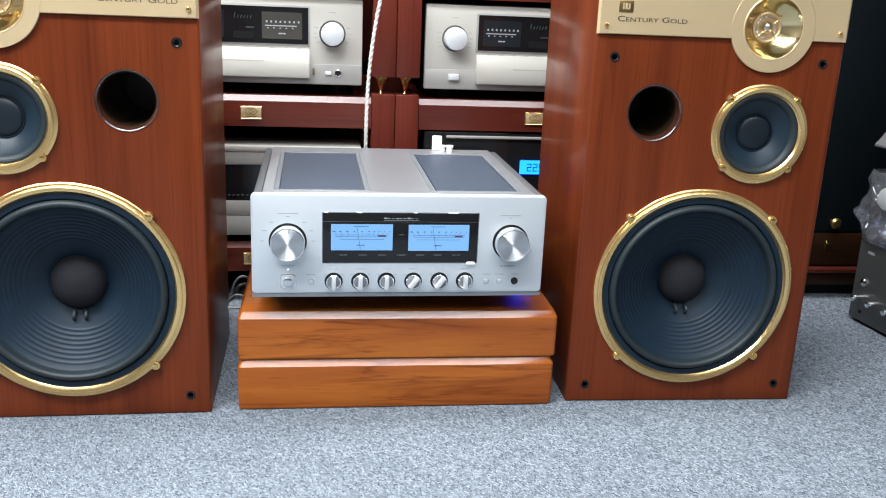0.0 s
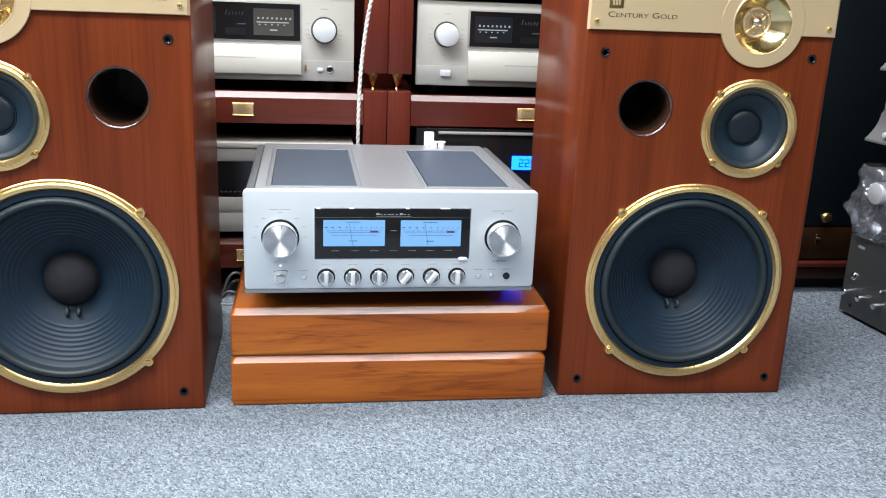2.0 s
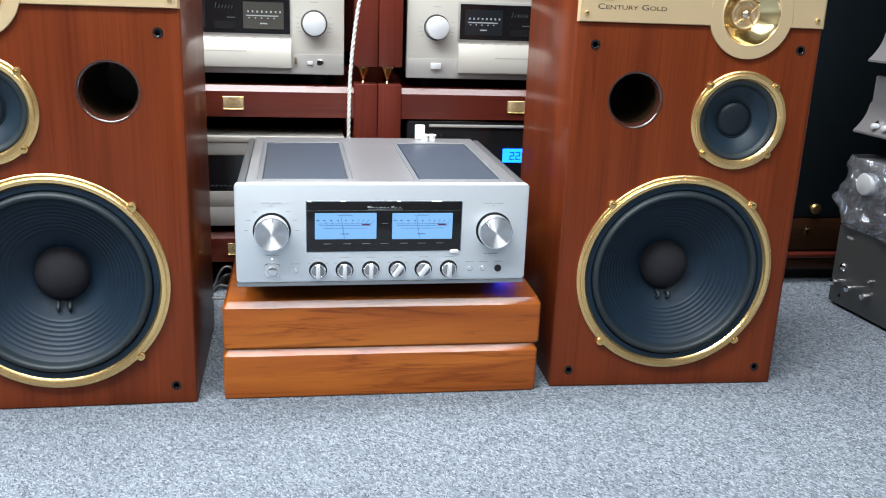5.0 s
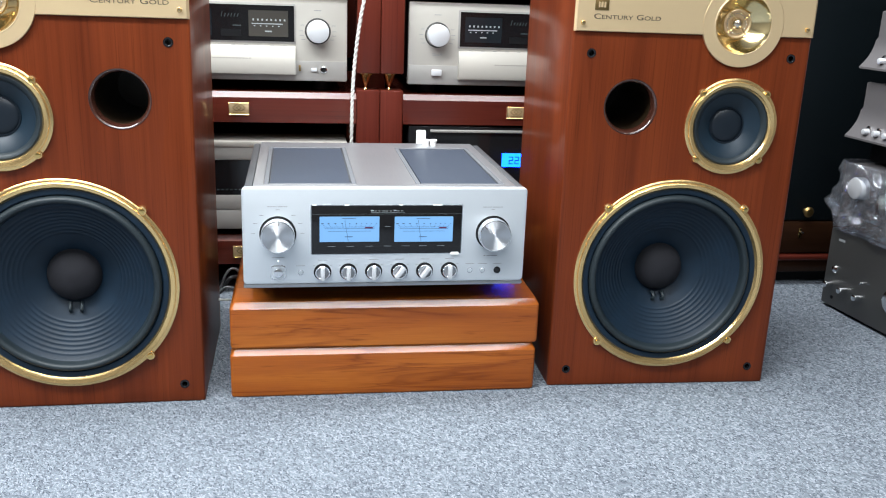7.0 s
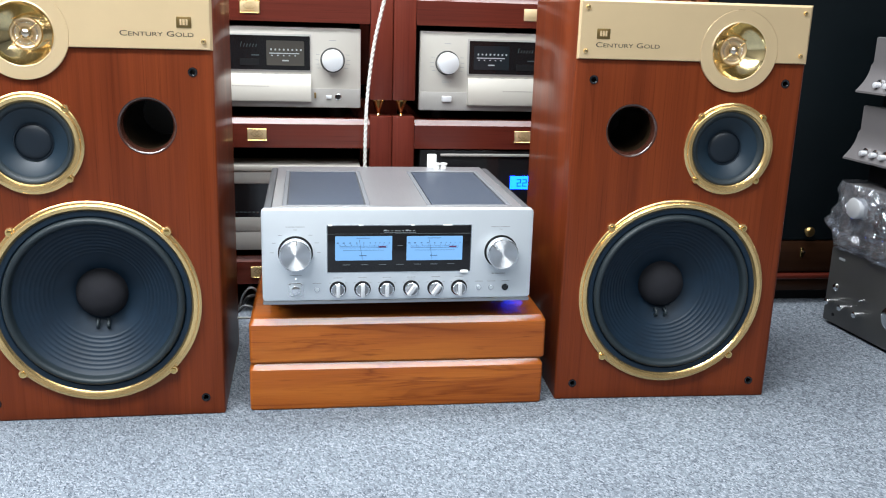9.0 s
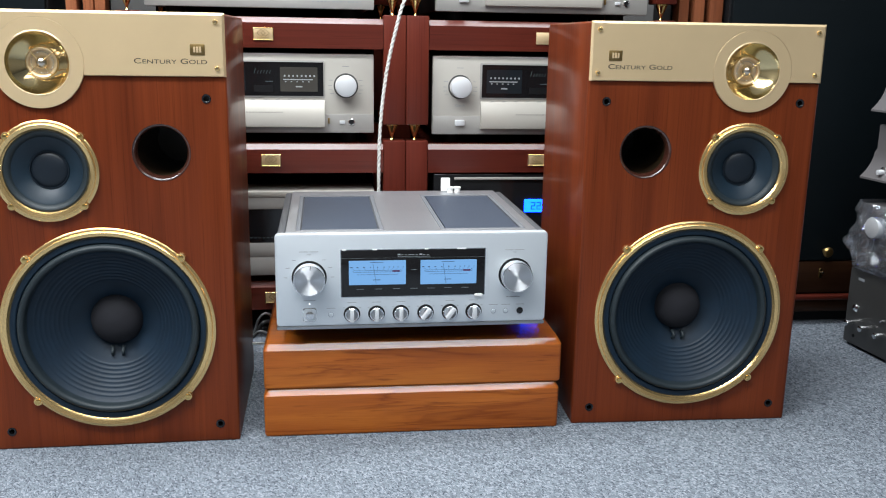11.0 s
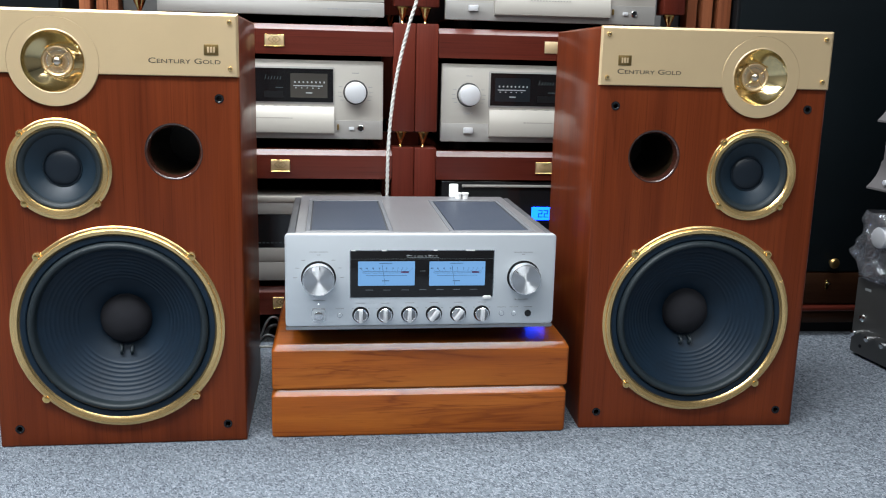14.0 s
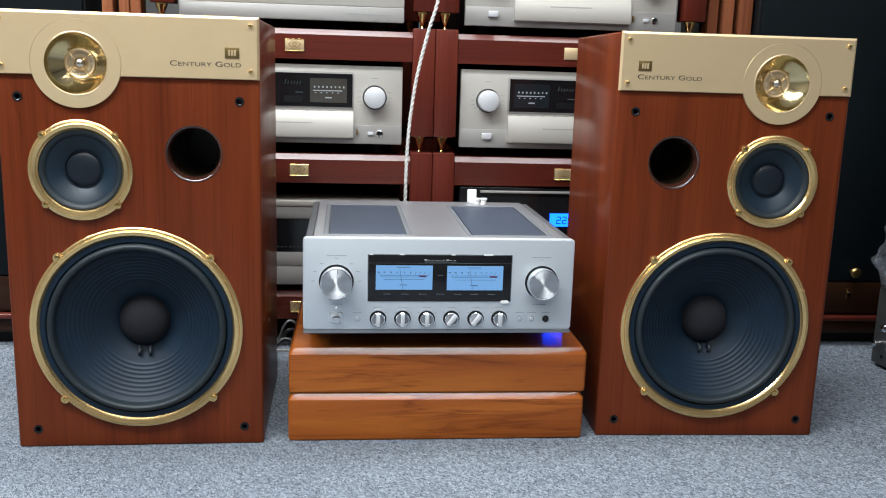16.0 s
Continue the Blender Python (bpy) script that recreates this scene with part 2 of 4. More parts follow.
SLAT_WOOD = wood("brown_slat_wood", (0.16, 0.05, 0.022), (0.24, 0.08, 0.035), (0.3, 0.11, 0.05), "z", 0.5, 0.1, 0.3, 14)
DRAWER_WOOD = wood("dark_drawer_wood", (0.015, 0.006, 0.003), (0.025, 0.010, 0.0045), (0.036, 0.0145, 0.006), "x", 0.42, 0.3, 0.2, 10)
CHAMPAGNE = metal("champagne_anodised_plate", (0.79, 0.59, 0.345), 0.42, None, 0.65, 0.02)
GOLD = metal("satin_gold", (0.90, 0.62, 0.275), 0.24, None, 0.92, 0.0)
HORN_GOLD = metal("mirror_gold", (0.78, 0.62, 0.33), 0.13, None, 1.0, 0.0)
DOME = metal("champagne_dome", (0.86, 0.74, 0.60), 0.22, None, 1.0, 0.0)
BRASS = metal("brass", (0.78, 0.54, 0.20), 0.2, None, 1.0, 0.0)
BADGE = metal("bronze_badge", (0.30, 0.20, 0.08), 0.4, None, 1.0, 0.02)
PRINT = plain("dark_print", (0.06, 0.045, 0.03), 0.5)
CONE = plain("blue_black_paper_cone", (0.0048, 0.0155, 0.0300), 0.50, 0.0, 0.25, 40, 0.12, 0.30)
CONE_SATIN = plain("blue_black_satin_cone", (0.008, 0.020, 0.033), 0.42, 0.0, 0.2, 30, 0.1, 0.35)
CONE_DARK = plain("blue_black_satin_cap", (0.007, 0.012, 0.019), 0.4, 0.0, 0.2, 30, 0.05, 0.35)
RUBBER = plain("black_rubber_surround", (0.014, 0.022, 0.027), 0.5, 0.0, 0.2, 30, 0.1, 0.4)
FELT = plain("black_felt_cap", (0.014, 0.014, 0.018), 0.8, 0.0, 0.3, 60, 0.5, 0.25)
BLACK_GLOSS = plain("black_gloss_plastic", (0.008, 0.008, 0.009), 0.12, 0.0, 0.1, 20, 0.0)
PORT_BROWN = plain("dark_brown_gloss_plastic", (0.050, 0.017, 0.011), 0.16, 0.6, 0.1, 20, 0.0, 0.9)
TUBE = plain("dark_brown_tube", (0.020, 0.012, 0.006), 0.3, 0.0, 0.4, 25, 0.1)
BLACK = plain("black_satin_paint", (0.006, 0.006, 0.007), 0.5, 0.0, 0.12, 30, 0.05, 0.25)
PANEL_BLACK = plain("blue_black_panel", (0.0035, 0.0062, 0.0080), 0.5, 0.0, 0.25, 3, 0.1, 0.16)
SILVER = metal("satin_silver_front", (0.60, 0.64, 0.68), 0.40, None, 0.5, 0.03, 0.02)
TOP_SILVER = metal("brushed_silver_top", (0.44, 0.45, 0.475), 0.36, "y", 0.8, 0.03, 0.03)
LIP_GREY = metal("grey_lower_lip", (0.42, 0.43, 0.45), 0.4, "x")
SIDE_GREY = metal("dark_grey_side", (0.115, 0.12, 0.13), 0.45, "y", 0.5)
CHROME = metal("spun_steel", (0.82, 0.83, 0.85), 0.44, None, 1.0, 0.0, 0.0, 0.98)
STEEL = metal("polished_steel", (0.85, 0.86, 0.87), 0.15, None, 1.0, 0.0, 0.0)
PALE_GOLD = metal("pale_gold_faceplate", (0.490, 0.462, 0.415), 0.45, "x", 0.4, 0.02, 0.02)
PALE_GREY = metal("pale_grey_lower_band", (0.345, 0.330, 0.310), 0.45, "x", 0.4, 0.02, 0.02)
KNOB_SILVER = metal("satin_knob", (0.66, 0.67, 0.69), 0.42, None, 0.4, 0.0, 0.0)
GUN_GREY = metal("gunmetal_front", (0.100, 0.099, 0.097), 0.42, "x", 0.6, 0.03, 0.05)
GUN_LILAC = metal("warm_grey_front", (0.175, 0.163, 0.166), 0.45, "x", 0.5, 0.03, 0.05)
METER = glow("blue_lit_meter", (0.21, 0.50, 0.95), 0.75)
METER_INK = plain("dark_blue_meter_print", (0.03, 0.07, 0.16), 0.5)
METER_RED = plain("dark_red_meter_print", (0.10, 0.02, 0.08), 0.5)
LCD = glow("cyan_lit_display", (0.001, 0.042, 1.0), 13.0)
LCD_INK = plain("dark_display_digits", (0.0, 0.03, 0.10), 0.4)
LED = glow("white_pilot_lamp", (0.9, 0.95, 1.0), 2.0)
WHITE_PLASTIC = plain("white_plastic", (0.8, 0.8, 0.78), 0.4)
GREY_PRINT = plain("grey_print", (0.30, 0.31, 0.32), 0.5)
PALE_PRINT = plain("pale_print", (0.35, 0.37, 0.38), 0.5)
DIM_PRINT = plain("dim_print", (0.14, 0.16, 0.17), 0.5)
FAINT_PRINT = plain("faint_print", (0.045, 0.06, 0.065), 0.5)
METER_GLASS = plain("smoked_meter_panel", (0.014, 0.018, 0.022), 0.12, 0.0, 0.2, 8, 0.0)
METER_WARM = plain("warm_meter_panel", (0.060, 0.055, 0.048), 0.12, 0.0, 0.2, 8, 0.0)
FLAP_PRINT = plain("pale_flap_print", (0.33, 0.31, 0.28), 0.5)
CORD = plain("pale_braided_cord", (0.64, 0.63, 0.59), 0.6, 0.0, 0.15, 200, 0.3)
CORD_GREY = plain("grey_cord", (0.32, 0.33, 0.33), 0.5)
FRAME_GREY = plain("grey_vent_frame", (0.125, 0.132, 0.145), 0.45, 0.0, 0.05, 30, 0.0)
# unreflecting near-black: the shade deep in the rack bays, put into colour
SHADE_BLACK = plain("dull_black_shade", (0.003, 0.003, 0.003), 0.9, 0.0, 0.1, 30, 0.0, 0.0)
CORD_DARK = plain("black_cord", (0.02, 0.02, 0.022), 0.5)
WALL = plain("grey_wall_paint", (0.17, 0.165, 0.16), 0.8, 0.0, 0.08, 3, 0.1)
CEILING_WHITE = plain("white_ceiling_board", (0.75, 0.76, 0.76), 0.85, 0.0, 0.06, 3, 0.1)


def mesh_grille():
    m, n, l, b = material("grey_blue_perforated_grille", (0.10, 0.125, 0.155), 0.45, 0.35)
    v = tex(n, l, "Voronoi", 700)
    l.new(ramp(n, l, v.outputs["Distance"], [(0.2, (0.032, 0.043, 0.066)), (0.5, (0.054, 0.070, 0.100))]), b.inputs["Base Color"])
    bumped(n, l, b, v.outputs["Distance"], 0.08, 0.0003)
    return m


def carpet_material():
    m, n, l, b = material("grey_heather_carpet", (0.3, 0.32, 0.34), 0.95, 0, 0, 0.1, 0.1)
    big = tex(n, l, "Noise", 3.0, 3)
    mid = tex(n, l, "Noise", 170, 4, (1, 1, 1), 0.7)
    mid.inputs["Distortion"].default_value = 1.5
    c = ramp(n, l, mid.outputs[0], [(0.3, (0.079, 0.090, 0.108)), (0.5, (0.140, 0.159, 0.185)), (0.68, (0.235, 0.259, 0.290))])
    tint = ramp(n, l, big.outputs[0], [(0.3, (0.9, 0.9, 0.91)), (0.7, (1.04, 1.04, 1.03))])
    l.new(mixed(n, l, c, tint, 1.0, "MULTIPLY"), b.inputs["Base Color"])
    bumped(n, l, b, mid.outputs[0], 0.7, 0.003)
    return m


def film_material():
    m = bpy.data.materials.new("clear_crumpled_film")
    m.use_nodes = True
    n, l = m.node_tree.nodes, m.node_tree.links
    n.remove(n["Principled BSDF"])
    clear, gloss, mix = n.new("ShaderNodeBsdfTransparent"), n.new("ShaderNodeBsdfGlossy"), n.new("ShaderNodeMixShader")
    clear.inputs[0].default_value = (0.86, 0.88, 0.92, 1)
    gloss.inputs["Roughness"].default_value = 0.12
    gloss.inputs["Color"].default_value = (0.85, 0.88, 0.95, 1)
    t = tex(n, l, "Noise", 22, 4, (1, 1, 1), 0.6)
    t.inputs["Distortion"].default_value = 1.2
    bp = n.new("ShaderNodeBump")
    bp.inputs["Strength"].default_value, bp.inputs["Distance"].default_value = 1.0, 0.02
    l.new(t.outputs[0], bp.inputs["Height"])
    l.new(bp.outputs[0], gloss.inputs["Normal"])
    mix.inputs[0].default_value = 0.48
    milk, veil = n.new("ShaderNodeBsdfDiffuse"), n.new("ShaderNodeMixShader")
    milk.inputs[0].default_value = (0.75, 0.77, 0.82, 1)
    veil.inputs[0].default_value = 0.14
    l.new(clear.outputs[0], veil.inputs[1])
    l.new(milk.outputs[0], veil.inputs[2])
    l.new(veil.outputs[0], mix.inputs[1])
    l.new(gloss.outputs[0], mix.inputs[2])
    l.new(mix.outputs[0], n["Material Output"].inputs[0])
    return m


GRILLE = mesh_grille()
CARPET = carpet_material()
FILM = film_material()


def pile_material():
    m, n, l, b = material("grey_heather_yarn", (0.3, 0.32, 0.34), 0.9, 0, 0, 0.1, 0.1)
    g = n.new("ShaderNodeNewGeometry")
    c = ramp(n, l, g.outputs["Random Per Island"], [(0.0, (0.052, 0.061, 0.075)), (0.15, (0.090, 0.103, 0.123)), (0.5, (0.147, 0.166, 0.192)), (1.0, (0.264, 0.289, 0.322))])
    big = tex(n, l, "Noise", 3.0, 3)
    tint = ramp(n, l, big.outputs[0], [(0.3, (0.9, 0.9, 0.91)), (0.7, (1.04, 1.04, 1.03))])
    l.new(mixed(n, l, c, tint, 1.0, "MULTIPLY"), b.inputs["Base Color"])
    return m


PILE = pile_material()


def bm_():
    return bmesh.new()


# ---- the room ----
X0, X1, Y0, Y1 = -3.0, 2.6, -4.6, 1.25
solo("floor", box(bm_(), X0, X1, Y0, Y1, -0.05, 0.0), CARPET, "grey heathered loop-pile carpet floor", "floor", "structure")
solo("ceiling", box(bm_(), X0, X1, Y0, Y1, CEILING, CEILING + 0.1), CEILING_WHITE, "plain white showroom ceiling", "ceiling", "structure")
solo("wall_north", box(bm_(), X0, X1, Y1, Y1 + 0.1, 0, CEILING), WALL, "plain grey wall behind the racks", "wall", "structure")
solo("wall_south", box(bm_(), X0, X1, Y0 - 0.1, Y0, 0, CEILING), WALL, "plain grey wall facing the racks", "wall", "structure")
solo("wall_west", box(bm_(), X0 - 0.1, X0, Y0, Y1, 0, CEILING), WALL, "plain grey side wall", "wall", "structure")
solo("wall_east", box(bm_(), X1, X1 + 0.1, Y0, Y1, 0, CEILING), WALL, "plain grey side wall", "wall", "structure")
for px, py, pw, power in PANELS:
    bm = bm_()
    box(bm, px - 0.42, px + 0.42, py - pw / 2 - 0.02, py + pw / 2 + 0.02, CEILING - 0.06, CEILING, 0.006)
    solo("ceiling_light", bm, WHITE_PLASTIC, "long white ceiling light fitting", "ceiling light", "", None, "ceiling lights")


# ---- loudspeakers ----
W, H, D = 0.3884, 0.687, 0.325


def screw(parent, x, z, y, r, mat, depth=0.003):
    s = part("screw", stud(bm_(), x, z, r, y, y - depth, r * 0.25, 20), mat, parent)
    bm = bm_()
    bmesh.ops.create_cone(bm, cap_ends=True, segments=6, radius1=r * 0.36, radius2=r * 0.36, depth=0.0006, matrix=Matrix.Translation((x, y - depth - 0.0002, z)) @ Matrix.Rotation(radians(90), 4, "X"))
    part("hex_socket", bm, PRINT, s, sharp=0)


def driver_ring(name, parent, cx, cz, ro, ri, lug, lug_r, proud, label):
    """A cast gold ring with four screw lugs round a driver."""
    w = ro - ri
    prof = [(ro, 0.0005), (ro, -proud * 0.35), (ro - w * 0.10, -proud * 0.5), (ro - w * 0.30, -proud * 0.55), (ro - w * 0.36, -proud * 0.95), (ro - w * 0.46, -proud * 1.05),
            (ro - w * 0.80, -proud * 0.85), (ro - w * 0.90, -proud * 0.55), (ri, -proud * 0.35), (ri, 0.004)]
    ring = part(name, lathe(bm_(), prof, cx, cz, 128), GOLD, parent, label)
    for sx in (-1, 1):
        for sz in (-1, 1):
            x, z = cx + sx * lug, cz + sz * lug
            lugp = part("lug", lathe(bm_(), [(lug_r, 0.0005), (lug_r, -proud * 0.5), (lug_r * 0.82, -proud * 0.8), (0, -proud * 0.82)], x, z, 24), GOLD, ring)
            s = stud(bm_(), x, z, lug_r * 0.55, -proud * 0.8, -proud * 0.8 - 0.0022, 0.0008, 18)
            part("screw", s, BRASS, lugp)
    return ring


def loudspeaker(m, o, label):
    """o: +1 when the outer side of the pair is at +x."""
    sp = thing("loudspeaker", label, "loudspeaker", "pair of large loudspeakers", m)
    wx, wz = 0.0016 * o, 0.1993
    mx, mz = 0.0768 * o, 0.4513
    tx, tz = 0.0755 * o, 0.6117
    px, pz = -0.0928 * o, 0.4795
    pegs = [(sx * 0.1632, z) for sx in (-1, 1) for z in (0.0313, 0.5613)]

    body = mesh_of("cabinet", box(bm_(), -W / 2, W / 2, 0, D, 0, H, 0.004, 3), CABINET)
    cut = bm_()
    for x, z, r, d in ((wx, wz, 0.1505, 0.11), (mx, mz, 0.0635, 0.05), (tx, tz, 0.046, 0.06), (px, pz, 0.0432, 0.2)):
        bmesh.ops.create_cone(cut, cap_ends=True, segments=72, radius1=r, radius2=r, depth=d + 0.02, matrix=Matrix.Translation((x, (d - 0.02) / 2, z)) @ Matrix.Rotation(radians(90), 4, "X"))
    for x, z in pegs:
        bmesh.ops.create_cone(cut, cap_ends=True, segments=20, radius1=0.0062, radius2=0.0062, depth=0.05, matrix=Matrix.Translation((x, 0, z)) @ Matrix.Rotation(radians(90), 4, "X"))
    body = carve(body, cut)
    cab = new("cabinet", body)
    cab.parent = sp
    cab["label"] = "reddish brown cherry veneered cabinet"

    # champagne plate across the top, with the tweeter's round flange cut into it
    pl = bm_()
    rings = []
    for y, ins in ((-0.0005, 0), (-0.0012, 0), (-0.0045, 0.0036)):
        xa, za, zb = W / 2 + 0.0002 - ins, 0.594 + ins * 0.3, H + 0.0006 - ins
        rings.append([pl.verts.new((x, y, z)) for x, z in ((-xa, za), (xa, za), (xa, zb), (-xa, zb))])
    pl.faces.new(list(reversed(rings[0])))
    pl.faces.new(rings[-1])
    for p, q in zip(rings, rings[1:]):
        for k in range(4):
            pl.faces.new((p[k], p[(k + 1) % 4], q[(k + 1) % 4], q[k]))
    me = mesh_of("front_plate", pl, CHAMPAGNE)
    cut = bm_()
    bmesh.ops.create_cone(cut, cap_ends=True, segments=96, radius1=0.0660, radius2=0.0660, depth=0.05, matrix=Matrix.Translation((tx, 0, tz)) @ Matrix.Rotation(radians(90), 4, "X"))
    pl = new("front_plate", carve(me, cut))
    pl.parent = sp
    pl["label"] = "champagne gold metal plate"
    for sx in (-1, 1):
        for z in (0.6066, 0.6746):
            screw(pl, sx * 0.1813, z, -0.0045, 0.0036, GOLD)
    lx = -0.1537 * o
    badge = part("emblem", box(bm_(), lx - 0.0108, lx + 0.0108, -0.0056, -0.0042, 0.6258, 0.642, 0.0006), BADGE, pl, "small dark bronze emblem")
    for a, b_ in ((-0.0058, -0.003), (-0.0018, 0.0016), (0.0028, 0.0058)):
        part("emblem_mark", box(bm_(), lx + a, lx + b_, -0.0062, -0.0054, 0.6298, 0.6382, 0.0003, 1), CHAMPAGNE, badge)
    if o > 0:
        lettering("lettering", "Century Gold", -0.1648, -0.0592, 0.6128, -0.0046, PRINT, pl, 0.0078, True)
    else:
        lettering("lettering", "Century Gold", 0.0615, 0.1671, 0.6128, -0.0046, PRINT, pl, 0.0078, True)

    # tweeter
    tw = part("tweeter", lathe(bm_(), [(0.0657, 0.0005), (0.0657, -0.0042), (0.0653, -0.0047), (0.0640, -0.0047), (0.0475, -0.0047), (0.0472, -0.0047), (0.0462, -0.0054), (0.0452, -0.0050)], tx, tz, 128), CHAMPAGNE, sp, "round champagne flange", 12)
    prof = [(0.0452, -0.0048)]
    for k in range(1, 9):
        a = k / 8
        prof.append((0.0452 - 0.0232 * a, -0.0048 + 0.024 * a ** 0.8))
    part("horn", lathe(bm_(), prof, tx, tz, 96), HORN_GOLD, tw, "polished gold horn")
    th = part("throat", lathe(bm_(), [(0.022, 0.0192), (0.0225, 0.0178), (0.021, 0.0172), (0.019, 0.0185), (0.0185, 0.023), (0.0, 0.0235)], tx, tz, 64), CHAMPAGNE, tw, "pale gold throat ring")
    for k in range(26):
        a = 2 * math.pi * k / 26
        part("bead", lathe(bm_(), [(0, 0.0195), (0.0010, 0.0204), (0.0012, 0.0222), (0.001, 0.0236)], tx + 0.0158 * math.cos(a), tz + 0.0158 * math.sin(a), 8), STEEL, th)
    dome = [(0.0108 * math.cos(radians(a)), 0.0235 - 0.0125 * math.sin(radians(a))) for a in (0, 20, 40, 60, 75)] + [(0, 0.011)]
    part("dome", lathe(bm_(), dome, tx, tz, 40), DOME, tw, "pale champagne metal dome")
    for a in (40, 130, 220, 310):
        c, s = math.cos(radians(a)), math.sin(radians(a))
        part("spoke", rod(bm_(), (tx + 0.007 * c, 0.012, tz + 0.007 * s), (tx + 0.0235 * c, 0.0145, tz + 0.0235 * s), 0.0009, 8), GOLD, tw)

    # midrange
    mid = driver_ring("midrange", sp, mx, mz, 0.0772, 0.0625, 0.0527, 0.0070, 0.0075, "gold-ringed midrange driver")
    part("surround", lathe(bm_(), [(0.0628, 0.001), (0.0622, -0.0015), (0.0598, -0.0030), (0.0565, -0.0022), (0.0535, 0.001), (0.0520, 0.0035)], mx, mz, 96), RUBBER, mid)
    part("cone", lathe(bm_(), [(0.0520, 0.0035), (0.049, 0.0045), (0.040, 0.0095), (0.0305, 0.0150), (0.0285, 0.0166)], mx, mz, 96), CONE_SATIN, mid, "dark blue-black cone")
    cap = [(0.0296, 0.0160), (0.0290, 0.0142), (0.0276, 0.0142), (0.0270, 0.0165)] + [(0.0268 * math.cos(radians(a)), 0.0165 - 0.0060 * math.sin(radians(a))) for a in (8, 20, 35, 50, 65, 80)] + [(0, 0.0105)]
    part("dust_cap", lathe(bm_(), cap, mx, mz, 64), CONE_DARK, mid)

    # woofer
    wf = driver_ring("woofer", sp, wx, wz, 0.1645, 0.1495, 0.1158, 0.0078, 0.0085, "gold-ringed woofer")
    part("gasket", lathe(bm_(), [(0.1498, 0.002), (0.1494, -0.0030), (0.148, -0.0040), (0.1415, -0.0036), (0.1398, -0.002), (0.1392, 0.002)], wx, wz, 128), CONE, wf)
    part("surround", lathe(bm_(), [(0.1393, 0.002), (0.1388, -0.0005)] + [(0.1328 + 0.0060 * math.cos(radians(a)), -0.0005 - 0.0088 * math.sin(radians(a))) for a in range(8, 180, 15)] + [(0.1262, 0.0010), (0.1255, 0.0035)], wx, wz, 128), RUBBER, wf)
    prof = [(0.1256, 0.0032)]
    steps = 110
    for k in range(1, steps + 1):
        r = 0.1256 - (0.1256 - 0.041) * k / steps
        y = 0.0035 + 0.050 * ((0.1256 - r) / 0.0846) ** 0.88
        ph = (r - 0.070) / 0.0062
        if 0 <= ph <= 8:
            y -= 0.0006 * (0.5 - 0.5 * math.cos(2 * math.pi * ph)) ** 1.5
        prof.append((r, y))
    part("cone", lathe(bm_(), prof, wx, wz, 128), CONE, wf, "ribbed blue-black paper cone", 80)
    cap = [(0.0415, 0.0535), (0.0405, 0.0505)] + [(0.0400 * math.cos(radians(a)), 0.0505 - 0.024 * math.sin(radians(a))) for a in (5, 15, 25, 35, 45, 55, 65, 75, 83)] + [(0, 0.0265)]
    part("dust_cap", lathe(bm_(), cap, wx, wz, 72), FELT, wf)
    for sx in (-1, 1):
        x = wx + sx * 0.0085
        part("lead", tube(bm_(), [(x, 0.047, wz - 0.044), (x + 0.0012, 0.040, wz - 0.049), (x + 0.001, 0.0385, wz - 0.0535), (x, 0.044, wz - 0.0575)], 0.0026, 8), RUBBER, wf)

    # reflex port
    prof = [(0.0438, 0.0004), (0.0436, -0.0006), (0.0428, -0.0006)] + [(0.0372 + 0.0058 * (1 - math.sin(radians(a))), 0.014 * (1 - math.cos(radians(a)))) for a in (5, 15, 25, 35, 45, 55, 65, 75, 90)]
    part("port", lathe(bm_(), prof, px, pz, 80), PORT_BROWN, sp, "dark brown flared reflex port")
    part("port_tube", lathe(bm_(), [(0.0372, 0.014), (0.0371, 0.19), (0, 0.19)], px, pz, 64), TUBE, sp, "dark brown port tube")
    for x, z in pegs:
        part("peg_socket", lathe(bm_(), [(0.0072, 0.0004), (0.0070, -0.0012), (0.0056, -0.0016), (0.0042, -0.0008), (0.0040, 0.016), (0, 0.016)], x, z, 24), BLACK_GLOSS, sp)
    return sp


loudspeaker(pose(-0.4844, -0.0091, 0, 0, 0, 0.904), -1, "large reddish brown wooden loudspeaker with gold rings on the carpet")
loudspeaker(pose(0.4719, 0.0067, 0, 0, 0, -1.4), 1, "large reddish brown wooden loudspeaker with gold rings on the carpet")


# ---- two stacked wooden plinths ----
def plinth(z0, z1, label, slide, run, teak_mat):
    """A board with a broad flat chamfer round its top and worn, softened edges elsewhere."""
    bm = bm_()
    levels = [(z0, 0.0035), (z0 + 0.003, 0.0006), (z0 + 0.006, 0.0), (z1 - 0.0108, 0.0), (z1 - 0.0006, run), (z1, run + 0.0015)]
    rings = []
    for z, ins in levels:
        x, y0, y1, c = 0.2506 - ins, ins, 0.46 - ins, 0.005
        ring = []
        for cx, cy, a0 in ((x - c, y1 - c, 0), (-x + c, y1 - c, 90), (-x + c, y0 + c, 180), (x - c, y0 + c, 270)):
            for k in range(4):
                a = radians(a0 + 30 * k)
                ring.append(bm.verts.new((cx + c * math.cos(a), cy + c * math.sin(a), z)))
        rings.append(ring)
    bm.faces.new(list(reversed(rings[0])))
    bm.faces.new(rings[-1])
    for p, q in zip(rings, rings[1:]):
        for k in range(len(p)):
            j = (k + 1) % len(p)
            bm.faces.new((p[k], p[j], q[j], q[k]))
    return solo("plinth", bm, teak_mat, label, "plinth", "", pose(slide, 0, 0), "stacked plinths", 14)


